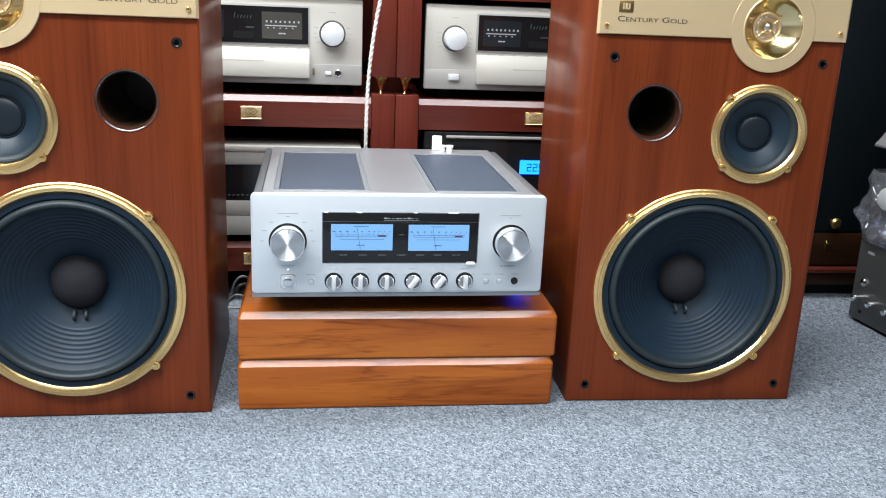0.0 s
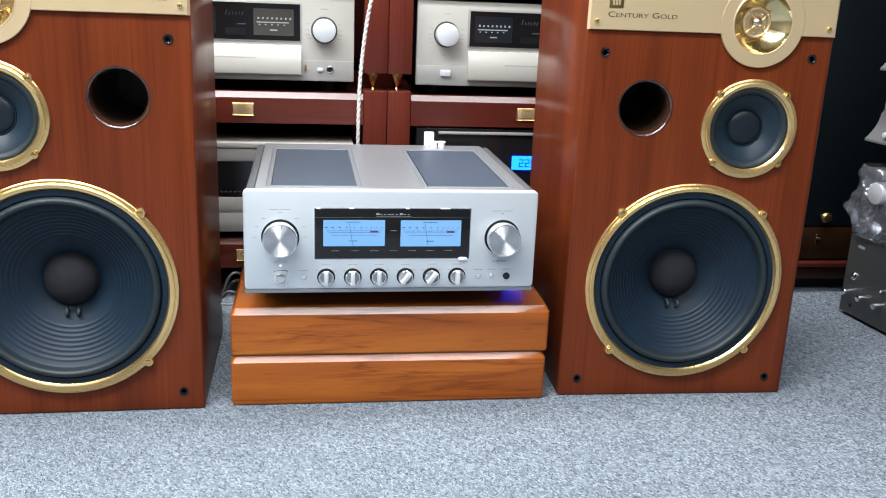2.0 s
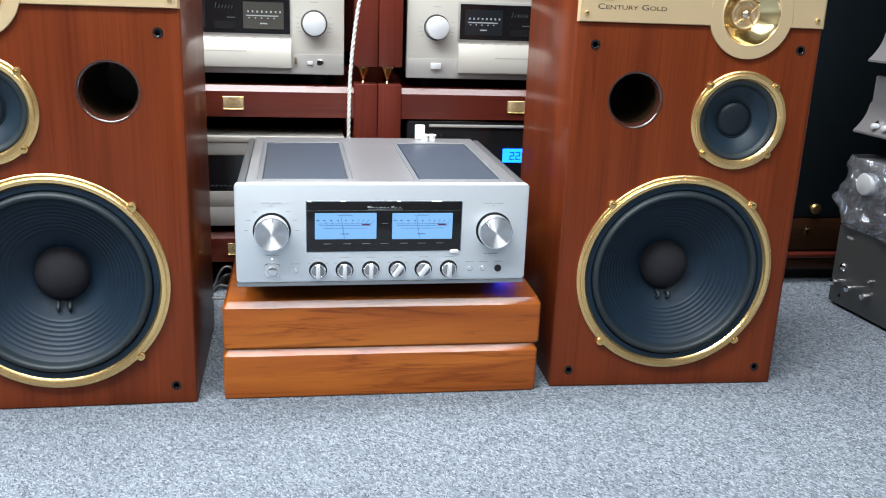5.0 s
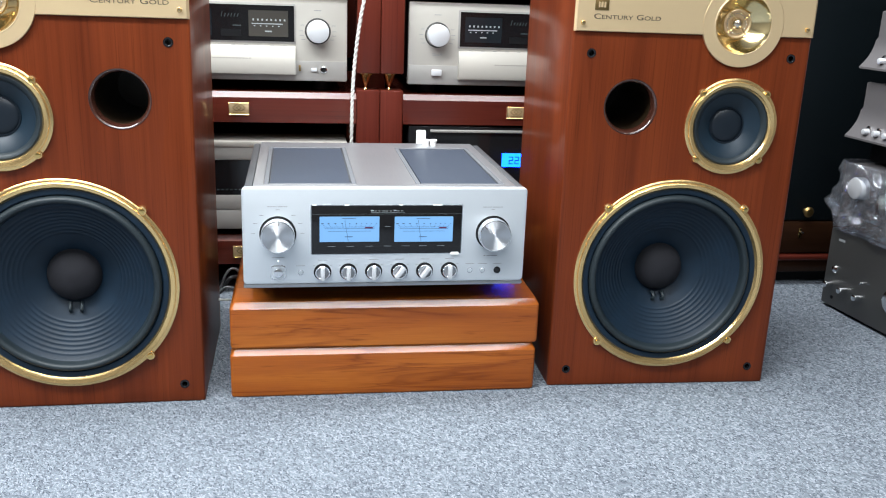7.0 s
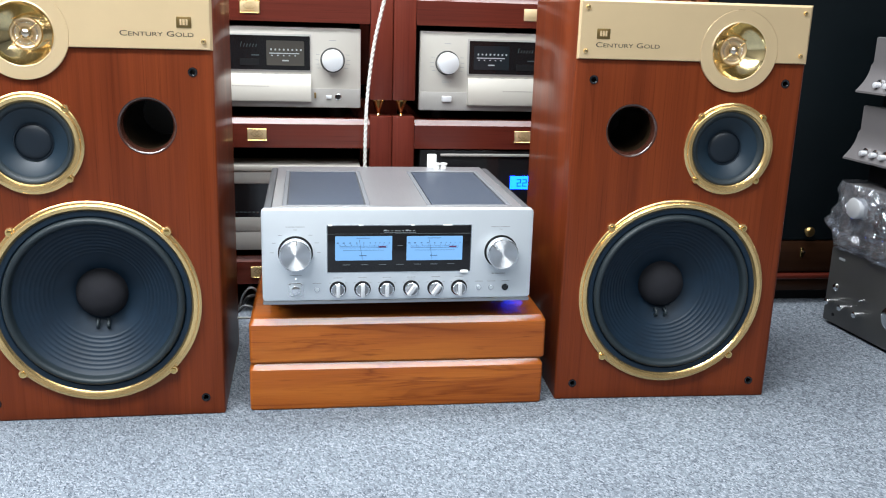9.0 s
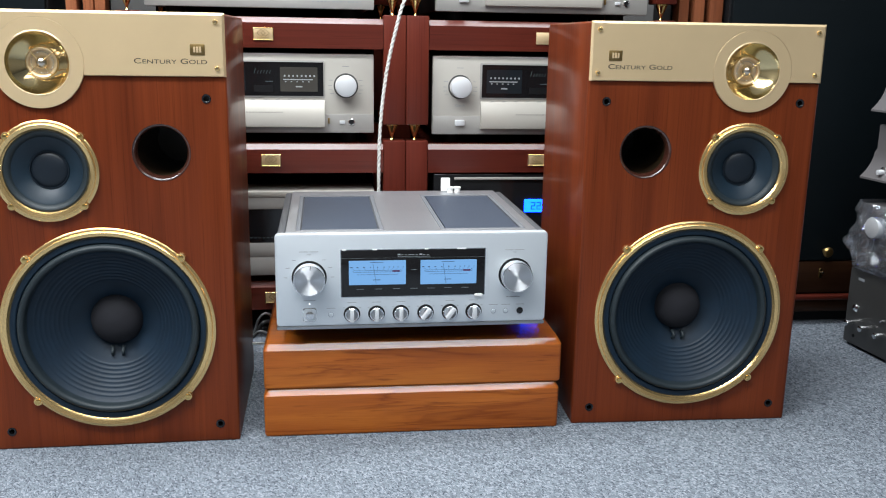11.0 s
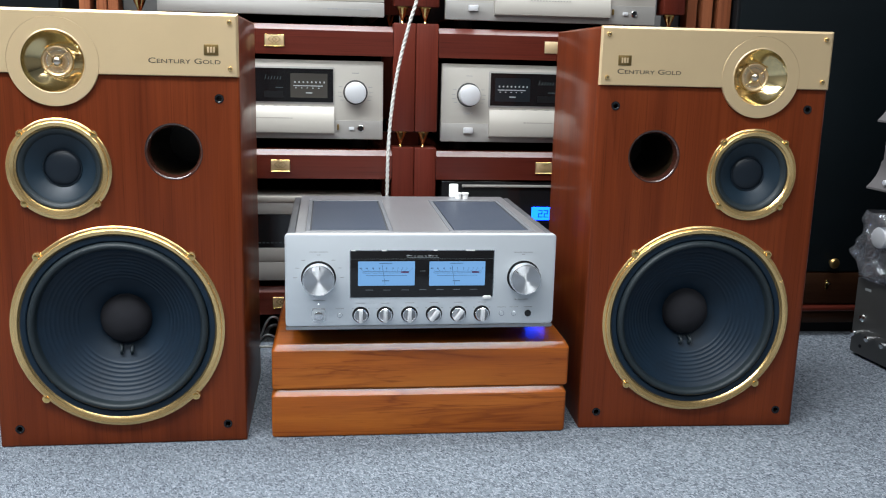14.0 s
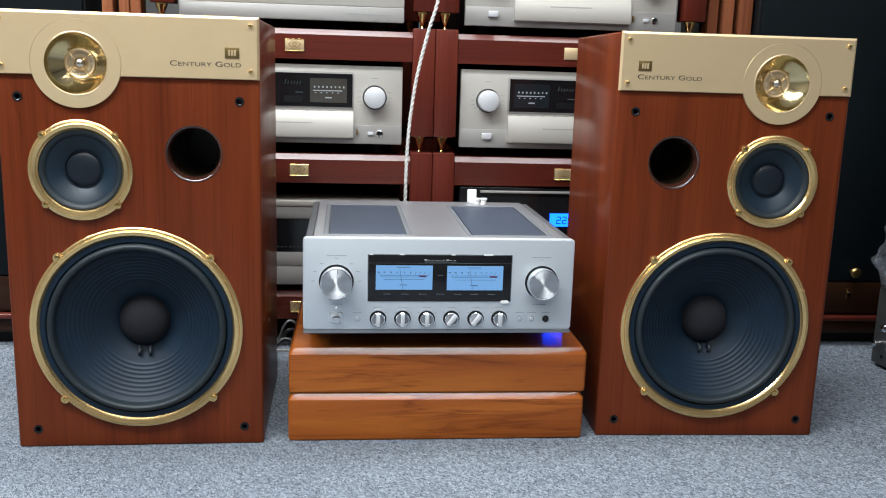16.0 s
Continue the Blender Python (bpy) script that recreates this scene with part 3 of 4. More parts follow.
plinth(0.0, 0.0838, "thick glossy orange-brown teak board lying on the carpet", 0.0, 0.0058, TEAK_LOWER)
plinth(0.0842, 0.163, "thick glossy orange-brown teak board stacked under the amplifier", 0.0012, 0.0054, TEAK_UPPER)


# ---- integrated amplifier ----
def bars(name, rects, y0, y1, mat, parent):
    """Printed marks, each (x0, x1, z0, z1) a piece of its own."""
    for a, b_, c, d in rects:
        part(name, box(bm_(), a, b_, y0, y1, c, d), mat, parent, sharp=0)


def spun_knob(parent, x, z, r, depth, y0, mark=90):
    well = part("knob_well", lathe(bm_(), [(r * 1.10, y0 - 0.0002), (r * 1.09, y0 - 0.0008), (r * 1.0, y0 - 0.0008), (0, y0 - 0.0008)], x, z, 48), BLACK, parent)
    side = [(r, y0 - 0.0008), (r, y0 - depth + 0.0012), (r - 0.0004, y0 - depth + 0.0004), (r - 0.0014, y0 - depth)]
    kn = part("knob", lathe(bm_(), side, x, z, 64), STEEL, parent)
    bm = lathe(bm_(), [(r - 0.0014, 0), (r * 0.6, 0.0002), (r * 0.2, 0.0004), (0, 0.0004)], 0, 0, 64)
    cap = part("knob_cap", bm, CHROME, kn, "spun metal face")
    cap.location = (x, y0 - depth, z)
    a = radians(mark)
    m = rod(bm_(), (x + 0.70 * r * math.cos(a), y0 - depth - 0.0002, z + 0.70 * r * math.sin(a)), (x + 0.95 * r * math.cos(a), y0 - depth - 0.0002, z + 0.95 * r * math.sin(a)), 0.0005, 6)
    part("index_line", m, PRINT, kn)


def meter(parent, x0, x1, z0, z1, y, lean):
    me = part("meter", plate(bm_(), x0, x1, z0, z1, 0.0008, y - 0.0006, y + 0.0006), METER, parent, "pale blue lit level meter")
    w, yy = x1 - x0, y - 0.0009
    zc = z0 + (z1 - z0) * 0.56
    bars("scale_line", [(x0 + 0.09 * w, x1 - 0.09 * w, zc + dz - 0.00025, zc + dz + 0.00025) for dz in (0.0013, -0.0013)], yy, yy + 0.0004, METER_INK, me)
    for xe, xi in ((x0 + 0.065 * w, x0 + 0.09 * w), (x1 - 0.065 * w, x1 - 0.09 * w)):
        part("scale_end", rod(bm_(), (xi, yy + 0.0002, zc - 0.0013), (xe, yy + 0.0002, zc + 0.0013), 0.00022, 6), METER_INK, me)
    places = (0.10, 0.19, 0.29, 0.39, 0.50, 0.60, 0.68, 0.75, 0.82, 0.90)
    for u in places:
        xt = x0 + w * u
        part("scale_tick", rod(bm_(), (xt, yy + 0.0002, zc + 0.0017), (xt + (u - 0.5) * 0.010, yy + 0.0002, zc + 0.0050), 0.00017, 6), METER_INK, me)
    red = bm_()
    box(red, x1 - 0.24 * w, x1 - 0.11 * w, yy - 0.0001, yy + 0.0004, zc - 0.0010, zc + 0.0010)
    part("red_zone", red, METER_RED, me)
    for k, ww in enumerate((6, 5, 4.5, 3.5, 3, 3, 2, 2, 1.8, 1.6)):
        x = x0 + w * places[k] + (places[k] - 0.5) * 0.012
        bars("figure", [(x - ww * 0.00032, x + ww * 0.00032, zc + 0.0060, zc + 0.0074)], yy, yy + 0.0004, METER_INK, me)
    bars("caption", [(x0 + 0.37 * w, x0 + 0.60 * w, z1 - 0.0034, z1 - 0.0026), (x0 + 0.42 * w, x0 + 0.55 * w, z0 + 0.0075, z0 + 0.0086),
                     (x0 + 0.14 * w, x1 - 0.14 * w, zc - 0.0057, zc - 0.0052)], yy, yy + 0.0004, METER_INK, me)
    xn = (x0 + x1) / 2
    nd = rod(bm_(), (xn + lean, yy - 0.0006, z0 + 0.0015), (xn + lean - 0.0052, yy - 0.0006, z1 - 0.0055), 0.0003, 6)
    part("needle", nd, METER_INK, me)


def amplifier(m):
    am = thing("integrated_amplifier", "silver integrated amplifier with blue lit meters on teak plinths", "amplifier", "", m)
    part("chassis", box(bm_(), -0.2035, 0.2035, 0.0127, 0.400, 0.002, 0.1545, 0.002), SIDE_GREY, am)
    for s in (-1, 1):
        part("side_panel", box(bm_(), min(s * 0.2040, s * 0.2165), max(s * 0.2040, s * 0.2165), 0.0127, 0.388, 0.006, 0.1576, 0.0030), SIDE_GREY, am, "dark grey side panel")
    top = mesh_of("top_cover", box(bm_(), -0.2036, 0.2036, 0.0127, 0.401, 0.1549, 0.1580, 0.0008), TOP_SILVER)
    cut = bm_()
    for s in (-1, 1):
        box(cut, min(s * 0.046, s * 0.188), max(s * 0.046, s * 0.188), 0.026, 0.348, 0.14, 0.17)
    tc = new("top_cover", carve(top, cut))
    tc.parent = am
    tc["label"] = "brushed silver top cover"
    for s in (-1, 1):
        a, b_ = min(s * 0.0463, s * 0.1877), max(s * 0.0463, s * 0.1877)
        bm = bm_()
        box(bm, a, a + 0.0075, 0.0263, 0.3477, 0.1549, 0.1586, 0.0006, 1)
        box(bm, b_ - 0.0075, b_, 0.0263, 0.3477, 0.1549, 0.1586, 0.0006, 1)
        box(bm, a + 0.0075, b_ - 0.0075, 0.3417, 0.3477, 0.1549, 0.1586, 0.0006, 1)
        box(bm, a + 0.0075, b_ - 0.0075, 0.0263, 0.0303, 0.1549, 0.1586, 0.0006, 1)
        fr = part("vent_frame", bm, FRAME_GREY, am)
        part("vent_mesh", box(bm_(), a + 0.0098, b_ - 0.0098, 0.0325, 0.3392, 0.1546, 0.1572), GRILLE, fr, "blue-grey perforated vent mesh")
    # front
    fp = part("front_panel", plate(bm_(), -0.22, 0.22, 0.006, 0.1575, 0.006, 0.0, 0.0125, 0.0022), SILVER, am, "satin silver front panel")
    part("lower_lip", plate(bm_(), -0.22, 0.22, -0.0005, 0.0057, 0.0025, 0.0015, 0.0125, 0.001), LIP_GREY, am, "grey lower lip")
    win = part("window", plate(bm_(), -0.1166, 0.1164, 0.0535, 0.1308, 0.001, -0.0012, 0.001, 0.0005), BLACK_GLOSS, am, "black glass meter window")
    part("window_rim", plate(bm_(), -0.1178, 0.1176, 0.0523, 0.1320, 0.0015, -0.0005, 0.001), STEEL, am)
    meter(win, -0.1042, -0.0128, 0.0735, 0.1135, -0.0014, -0.0021)
    meter(win, 0.0108, 0.1025, 0.0728, 0.1131, -0.0014, -0.0040)
    bars("maker_mark", [(-0.0265 + k * 0.0059, -0.0265 + k * 0.0059 + (0.0030 if k % 3 else 0.0046), 0.1218, 0.1226 + (0.0012 if k in (0, 6) else 0)) for k in range(9)], -0.0017, -0.0011, PALE_PRINT, win)
    bars("window_print", [(-0.026, 0.026, 0.1190, 0.1198), (-0.0045, 0.0045, 0.097, 0.0977)] + [(x - 0.006, x + 0.006, 0.0657, 0.0664) for x in (-0.086, -0.057, -0.028, 0.0005, 0.029, 0.056, 0.084)], -0.0016, -0.0011, DIM_PRINT, win)
    part("window_seam", box(bm_(), -0.1164, 0.1162, -0.00125, -0.0010, 0.1171, 0.1174), DIM_PRINT, win)
    part("film_tab", plate(bm_(), 0.1000, 0.1135, 0.0502, 0.0556, 0.0025, -0.0026, -0.0010, 0.0006), WHITE_PLASTIC, am, "small white tab at the window's corner")
    # highlights along the film's top edge, modelled as opaque white strips
    for x0, x1 in ((-0.1150, -0.1085), (-0.0665, -0.0590), (0.0175, 0.0235), (0.0700, 0.0850)):
        part("film_glint", plate(bm_(), x0, x1, 0.1305, 0.1323, 0.0006, -0.0016, -0.0006), WHITE_PLASTIC, am, "white strip standing in for a glint on the protective film's edge")
    spun_knob(am, -0.167, 0.0866, 0.0252, 0.021, 0.0, 84)
    spun_knob(am, 0.1672, 0.0860, 0.0252, 0.021, 0.0, 140)
    for a in (0, 25, 50, 90, 130, 155, 180):
        x, z = -0.167 + 0.037 * math.cos(radians(a)), 0.0872 + 0.037 * math.sin(radians(a))
        bars("knob_tick", [(x - 0.003, x + 0.003, z - 0.0004, z + 0.0004)], -0.0004, 0.0002, GREY_PRINT, fp)
    bars("legend", [(-0.182, -0.168, 0.1286, 0.1294), (-0.1665, -0.152, 0.1286, 0.1294), (0.1495, 0.1635, 0.1273, 0.1281), (0.165, 0.181, 0.1273, 0.1281), (0.163, 0.168, 0.1233, 0.1240), (-0.1765, -0.1575, 0.0486, 0.0493), (0.154, 0.157, 0.0475, 0.0492), (0.159, 0.176, 0.0477, 0.0490)], -0.0004, 0.0002, GREY_PRINT, fp)
    for k, x in enumerate((-0.0997, -0.06, -0.0205, 0.02, 0.06, 0.0993)):
        z = 0.0247
        part("knob_well", lathe(bm_(), [(0.0136, -0.0002), (0.0134, -0.001), (0, -0.001)], x, z, 32), BLACK, am)
        kn = part("selector_knob", lathe(bm_(), [(0.0114, -0.001), (0.0114, -0.0072), (0.0108, -0.0080), (0.0096, -0.0080), (0.0088, -0.0068), (0.0086, -0.0050)], x, z, 40), STEEL, am, "small polished selector knob")
        part("dish", lathe(bm_(), [(0.0087, -0.0052), (0.0060, -0.0046), (0, -0.0042)], x, z, 40), LIP_GREY, kn, "grey dished face")
        bm = box(bm_(), -0.0030, 0.0030, -0.0155, -0.0044, -0.0104, 0.0104, 0.0012, 2)
        bar = part("grip_bar", bm, KNOB_SILVER, kn)
        bar.location, bar.rotation_euler = (x, 0, z), (0, radians(35 if k in (3, 4) else 0), 0)
        bars("legend", [(x - 0.007, x + 0.007, 0.0437, 0.0444), (x - 0.0145, x - 0.0115, 0.0350, 0.0357), (x + 0.0115, x + 0.0145, 0.0350, 0.0357)], -0.0004, 0.0002, GREY_PRINT, fp)
    rim = part("power_rim", plate(bm_(), -0.1787, -0.1557, 0.0135, 0.0365, 0.005, -0.0008, 0.0006, 0.0006), STEEL, am)
    part("power_recess", plate(bm_(), -0.1772, -0.1572, 0.015, 0.035, 0.004, -0.0011, 0.0006), SILVER, rim)
    part("power_button", stud(bm_(), -0.1672, 0.0250, 0.0072, -0.001, -0.0062, 0.0018, 32), STEEL, am)
    part("pilot_lamp", stud(bm_(), -0.1672, 0.0432, 0.0010, 0.0, -0.0012, 0.0004, 14), LED, am)
    for x in (-0.1333, 0.1325, 0.153):
        part("button_ring", lathe(bm_(), [(0.0046, 0.0002), (0.0044, -0.0008), (0.0036, -0.0008), (0.0034, 0.0002)], x, 0.0246, 24), STEEL, am)
        part("button", stud(bm_(), x, 0.0246, 0.0032, 0.0, -0.002, 0.0005, 20), SILVER, am)
        bm = bm_()
        box(bm, x - 0.007, x + 0.007, -0.0004, 0.0002, 0.0348, 0.0356)
        part("legend", bm, GREY_PRINT, fp)
    part("headphone_socket", lathe(bm_(), [(0.0056, 0.0002), (0.0054, -0.0014), (0.0042, -0.0016), (0.0038, -0.0008), (0, -0.0006)], 0.177, 0.0243, 28), BLACK_GLOSS, am)
    box_l = box(bm_(), 0.1705, 0.1835, -0.0004, 0.0002, 0.0348, 0.0356)
    part("legend", box_l, GREY_PRINT, fp)
    for x in (-0.12, 0.12):
        for y in (0.12, 0.33):
            bm = bm_()
            bmesh.ops.create_cone(bm, cap_ends=True, segments=32, radius1=0.024, radius2=0.027, depth=0.0337, matrix=Matrix.Translation((x, y, -0.0154)))
            part("foot", bm, BLACK, am, "round black foot")
    return am


amp_at = pose(-0.0045, -0.0192, 0.1954, 0, 0, 0.786)
amplifier(amp_at)


def socket_cap(x, y, s):
    bm = bm_()
    for r0, r1, z0, z1 in ((0.0062, 0.0062, 0, 0.0085), (0.0078, 0.0078, 0.0085, 0.0112)):
        bmesh.ops.create_cone(bm, cap_ends=True, segments=24, radius1=r0, radius2=r1, depth=z1 - z0, matrix=Matrix.Translation((0, 0, (z0 + z1) / 2)))
    solo("socket_cap", bm, WHITE_PLASTIC, "small white plastic socket cap standing on the amplifier", "socket cap", "", amp_at @ pose(x, y, 0.158), "socket caps")


socket_cap(0.1115, 0.380, 1)
socket_cap(0.1255, 0.380, 1)
solo("plastic_block", plate(bm_(), -0.009, 0.009, 0, 0.027, 0.002, -0.004, 0.004, 0.001), WHITE_PLASTIC, "small white plastic block standing on the amplifier", "plastic block", "", amp_at @ pose(0.1035, 0.394, 0.158))


# ---- racks behind ----
RACK = pose(0, 0.5177, 0, 0, 0, 0.668)


def rack_module(x0, x1, zb, zt, rails, feet, badge_x, label, engraved=True):
    """x0, x1: outer faces of the posts; rails: tops of the shelves."""
    rk = thing("rack_module", label, "rack", "audio rack modules", RACK)
    pw = 0.048
    for x in (x0, x1 - pw):
        for y in (0.0, 0.40):
            part("post", box(bm_(), x, x + pw, y, y + 0.05, zb, zt, 0.0025), RACK_POST, rk)
            if feet:
                cone = bm_()
                bmesh.ops.create_cone(cone, cap_ends=True, segments=28, radius1=0.0015, radius2=0.0125, depth=0.027, matrix=Matrix.Translation((x + pw / 2 - 0.004, y + 0.02, zb - 0.0165)))
                bmesh.ops.create_cone(cone, cap_ends=True, segments=28, radius1=0.0128, radius2=0.0128, depth=0.003, matrix=Matrix.Translation((x + pw / 2 - 0.004, y + 0.02, zb - 0.0015)))
                bmesh.ops.create_cone(cone, cap_ends=True, segments=20, radius1=0.0045, radius2=0.0028, depth=0.004, matrix=Matrix.Translation((x + pw / 2 - 0.004, y + 0.02, zb - 0.032)))
                part("spike_foot", cone, BRASS, rk, "turned brass spike foot")
    for z in rails:
        bm = bm_()
        a, b_ = x0 + pw + 0.0005, x1 - pw - 0.0005
        sec = [(0.0, z - 0.062), (0.0, z - 0.0115), (0.0100, z - 0.0005), (0.012, z), (0.44, z), (0.44, z - 0.02), (0.05, z - 0.02), (0.05, z - 0.062)]
        ends = [[bm.verts.new((x, y, zz)) for y, zz in sec] for x in (a, b_)]
        bm.faces.new(ends[0])
        bm.faces.new(list(reversed(ends[1])))
        for k in range(len(sec)):
            j = (k + 1) % len(sec)
            bm.faces.new((ends[0][k], ends[0][j], ends[1][j], ends[1][k]))
        sh = part("shelf", bm, RACK_WOOD, rk, "dark red wooden shelf with a chamfered front", 14)
        if badge_x is not None:
            bd = part("badge", box(bm_(), badge_x, badge_x + 0.041, -0.0022, 0.001, z - 0.047, z - 0.022, 0.0006), CHAMPAGNE, rk, "small engraved brass badge" if engraved else "small plain brass badge")
            if engraved:
                bm = bm_()
                cx, cz, yb = badge_x + 0.0205, z - 0.0325, -0.0024
                for p, q in (((-0.013, 0.0), (-0.004, 0.007)), ((-0.004, 0.007), (0.005, 0.0)), ((0.005, 0.0), (-0.004, -0.007)), ((-0.004, -0.007), (-0.013, 0.0)),
                             ((-0.005, 0.0), (0.004, 0.007)), ((0.004, 0.007), (0.013, 0.0)), ((0.013, 0.0), (0.004, -0.007)), ((0.004, -0.007), (-0.005, 0.0)), ((-0.012, -0.0098), (0.012, -0.0098))):
                    rod(bm, (cx + p[0], yb, cz + p[1]), (cx + q[0], yb, cz + q[1]), 0.0007, 6)
                part("badge_relief", bm, BADGE, bd)
                bm = bm_()
                for xa, xb, za, zb_ in ((0, 0.041, -0.0232, -0.022), (0, 0.041, -0.047, -0.0458), (0, 0.0012, -0.0456, -0.0234), (0.0398, 0.041, -0.0456, -0.0234)):
                    box(bm, badge_x + xa, badge_x + xb, -0.0032, -0.0020, z + za, z + zb_, 0.0003, 1)
                part("badge_rim", bm, BRASS, bd)
    # added sheet whose black stands in for the shade behind the shelves
    part("shade_backing", box(bm_(), x0 + 0.002, x1 - 0.002, 0.452, 0.462, zb - (0.034 if feet else 0), zt), SHADE_BLACK, rk, "dull black sheet standing in for the shade behind the shelves")
    return rk


LX, RX = (-0.565, 0.0228), (0.0236, 0.612)
for (a, b_), bx in ((LX, -0.2845), (RX, 0.2945)):
    rack_module(a, b_, 0.0, 0.440, (0.129, 0.4325), False, bx, "dark red wooden rack module standing on the carpet")
    rack_module(a, b_, 0.4742, 0.702, (0.694,), True, bx + (0.0 if bx < 0 else 0.008) - (0.009 if bx < 0 else 0), "dark red wooden rack module on brass spikes", bx < 0)
    rack_module(a, b_, 0.7362, 0.970, (0.962,), True, None, "dark red wooden rack module on brass spikes")


def silver_amplifier(x0, z0, h, label, left=True, right=True, lever=True):
    """Hi-fi amplifier with a pale gold front 0.465 wide, its feet on a shelf."""
    w = 0.465
    u = thing("hifi_amplifier", label, "amplifier", "pale gold amplifiers in the racks", RACK @ pose(x0, 0.016, z0))
    part("chassis", box(bm_(), 0.006, w - 0.006, 0.014, 0.40, 0.002, h - 0.002, 0.002), BLACK, u)
    for x in (0.05, w - 0.05):
        for y in (0.07, 0.35):
            part("foot", rod(bm_(), (x, y, -0.0225), (x, y, 0.003), 0.02, 20), BLACK, u)
    fr = part("front_panel", plate(bm_(), 0, w, 0, h, 0.003, 0.0, 0.014, 0.0015), PALE_GOLD, u, "pale gold brushed front panel")
    part("lower_band", plate(bm_(), 0.0006, w - 0.0006, 0.0006, 0.040, 0.002, -0.0008, 0.004, 0.0004), PALE_GREY, u, "greyer lower band")
    wx0, wx1 = 0.108, w - 0.107
    wz0, wz1 = h - 0.088, h - 0.018
    part("window_frame", plate(bm_(), wx0 - 0.004, wx1 + 0.003, wz0 - 0.004, wz1 + 0.004, 0.002, -0.0015, 0.003, 0.0008), PALE_GREY, u)
    win = part("window", plate(bm_(), wx0, wx1, wz0, wz1, 0.001, -0.0022, 0.003), BLACK_GLOSS, u, "black glass meter window")
    for k, (a, b_, warm) in enumerate(((wx0 + 0.010, wx0 + 0.088, False), (wx1 - 0.090, wx1 - 0.012, not right or x0 < 0))):
        mt = part("meter", plate(bm_(), a, b_, wz0 + 0.009, wz1 - 0.010, 0.001, -0.0026, -0.001), METER_WARM if warm and k else METER_GLASS, win)
        zc = wz0 + 0.034
        marks = [(a + 0.006, b_ - 0.010, zc - 0.0010, zc + 0.0010), (a + 0.032, a + 0.046, zc - 0.016, zc - 0.0135)]
        marks += [(a + 0.008 + j * 0.0088, a + 0.0112 + j * 0.0088, zc + 0.0058, zc + 0.0095) for j in range(8)]
        marks += [(a + 0.010 + j * 0.012, a + 0.013 + j * 0.012, zc - 0.0055, zc - 0.0035) for j in range(5)]
        bars("scale_mark", marks, -0.0031, -0.0022, PALE_PRINT, mt)
    mid = (wx0 + wx1) / 2
    bm = bm_()
    for j in range(6):
        rod(bm, (mid - 0.018 + j * 0.0062, -0.0025, wz0 + 0.046), (mid - 0.0155 + j * 0.0062, -0.0025, wz0 + 0.0525 + (0.004 if j == 0 else 0)), 0.0007, 6)
    box(bm, mid + 0.004, mid + 0.02, -0.0028, -0.0020, wz0 + 0.0285, wz0 + 0.0305)
    part("maker_mark", bm, FAINT_PRINT, win)
    part("display", plate(bm_(), mid - 0.02, mid + 0.02, wz0 + 0.008, wz0 + 0.022, 0.0008, -0.0028, -0.001), BLACK, win)
    part("window_light_bar", box(bm_(), wx0 + 0.001, wx1 - 0.001, -0.0012, 0.002, wz0 - 0.0115, wz0 - 0.0055), PALE_GOLD, u)
    bars("indicator_print", [(wx0 + 0.02 + j * 0.026, wx0 + 0.028 + j * 0.026, wz0 - 0.0095, wz0 - 0.0075) for j in range(9)], -0.0015, -0.0010, PALE_GREY, u)
    fl = bm_()
    sec = [(0.0, 0.012), (-0.012, 0.0135), (-0.0135, 0.021), (-0.010, 0.052), (-0.003, h - 0.0975), (0.0, h - 0.097)]
    ends = [[fl.verts.new((x, y, z)) for y, z in sec] for x in (wx0 - 0.002, wx1 + 0.002)]
    fl.faces.new(ends[0])
    fl.faces.new(list(reversed(ends[1])))
    for k in range(len(sec)):
        j = (k + 1) % len(sec)
        fl.faces.new((ends[0][k], ends[0][j], ends[1][j], ends[1][k]))
    flap = part("flap", fl, PALE_GOLD, u, "sloping pale gold flap", 20)
    bars("flap_print", [(wx0 + 0.075 + j * 0.0065, wx0 + 0.0795 + j * 0.0065, 0.043, 0.0452) for j in range(14)], -0.0114, -0.0090, FLAP_PRINT, flap)
    for x, on in ((0.0605, left), (w - 0.0595, right)):
        if not on:
            continue
        z = h - 0.066
        part("knob_ring", lathe(bm_(), [(0.0262, 0.0005), (0.0260, -0.001), (0.0238, -0.0012), (0.023, 0.0)], x, z, 48), GUN_GREY, u)
        part("knob", stud(bm_(), x, z, 0.0222, 0.0, -0.026, 0.002, 56), KNOB_SILVER, u, "satin silver knob")
        for a in (-30, -15, 0, 20, 160, 180, 195, 210):
            cx, cz = x + 0.0335 * math.cos(radians(a)), z + 0.0335 * math.sin(radians(a))
            bars("legend", [(cx - 0.004, cx + 0.004, cz - 0.0005, cz + 0.0005)], -0.0004, 0.0003, GREY_PRINT, fr)
        bars("legend", [(x - 0.007, x + 0.007, z + 0.040, z + 0.0412)], -0.0004, 0.0003, GREY_PRINT, fr)
    part("power_switch", plate(bm_(), 0.050, 0.071, 0.019, 0.0315, 0.002, -0.008, 0.001, 0.0012), KNOB_SILVER, u)
    if lever:
        part("slide_switch", plate(bm_(), w - 0.0985, w - 0.0945, 0.020, 0.032, 0.001, -0.006, 0.001, 0.0006), BADGE, u)
        part("small_button", plate(bm_(), w - 0.0735, w - 0.062, 0.0195, 0.0265, 0.001, -0.005, 0.001, 0.0008), KNOB_SILVER, u)
        part("headphone_socket", lathe(bm_(), [(0.0072, 0.0), (0.007, -0.0035), (0.0055, -0.004), (0.0045, -0.0025), (0.0044, -0.001)], w - 0.048, 0.0235, 28), STEEL, u)
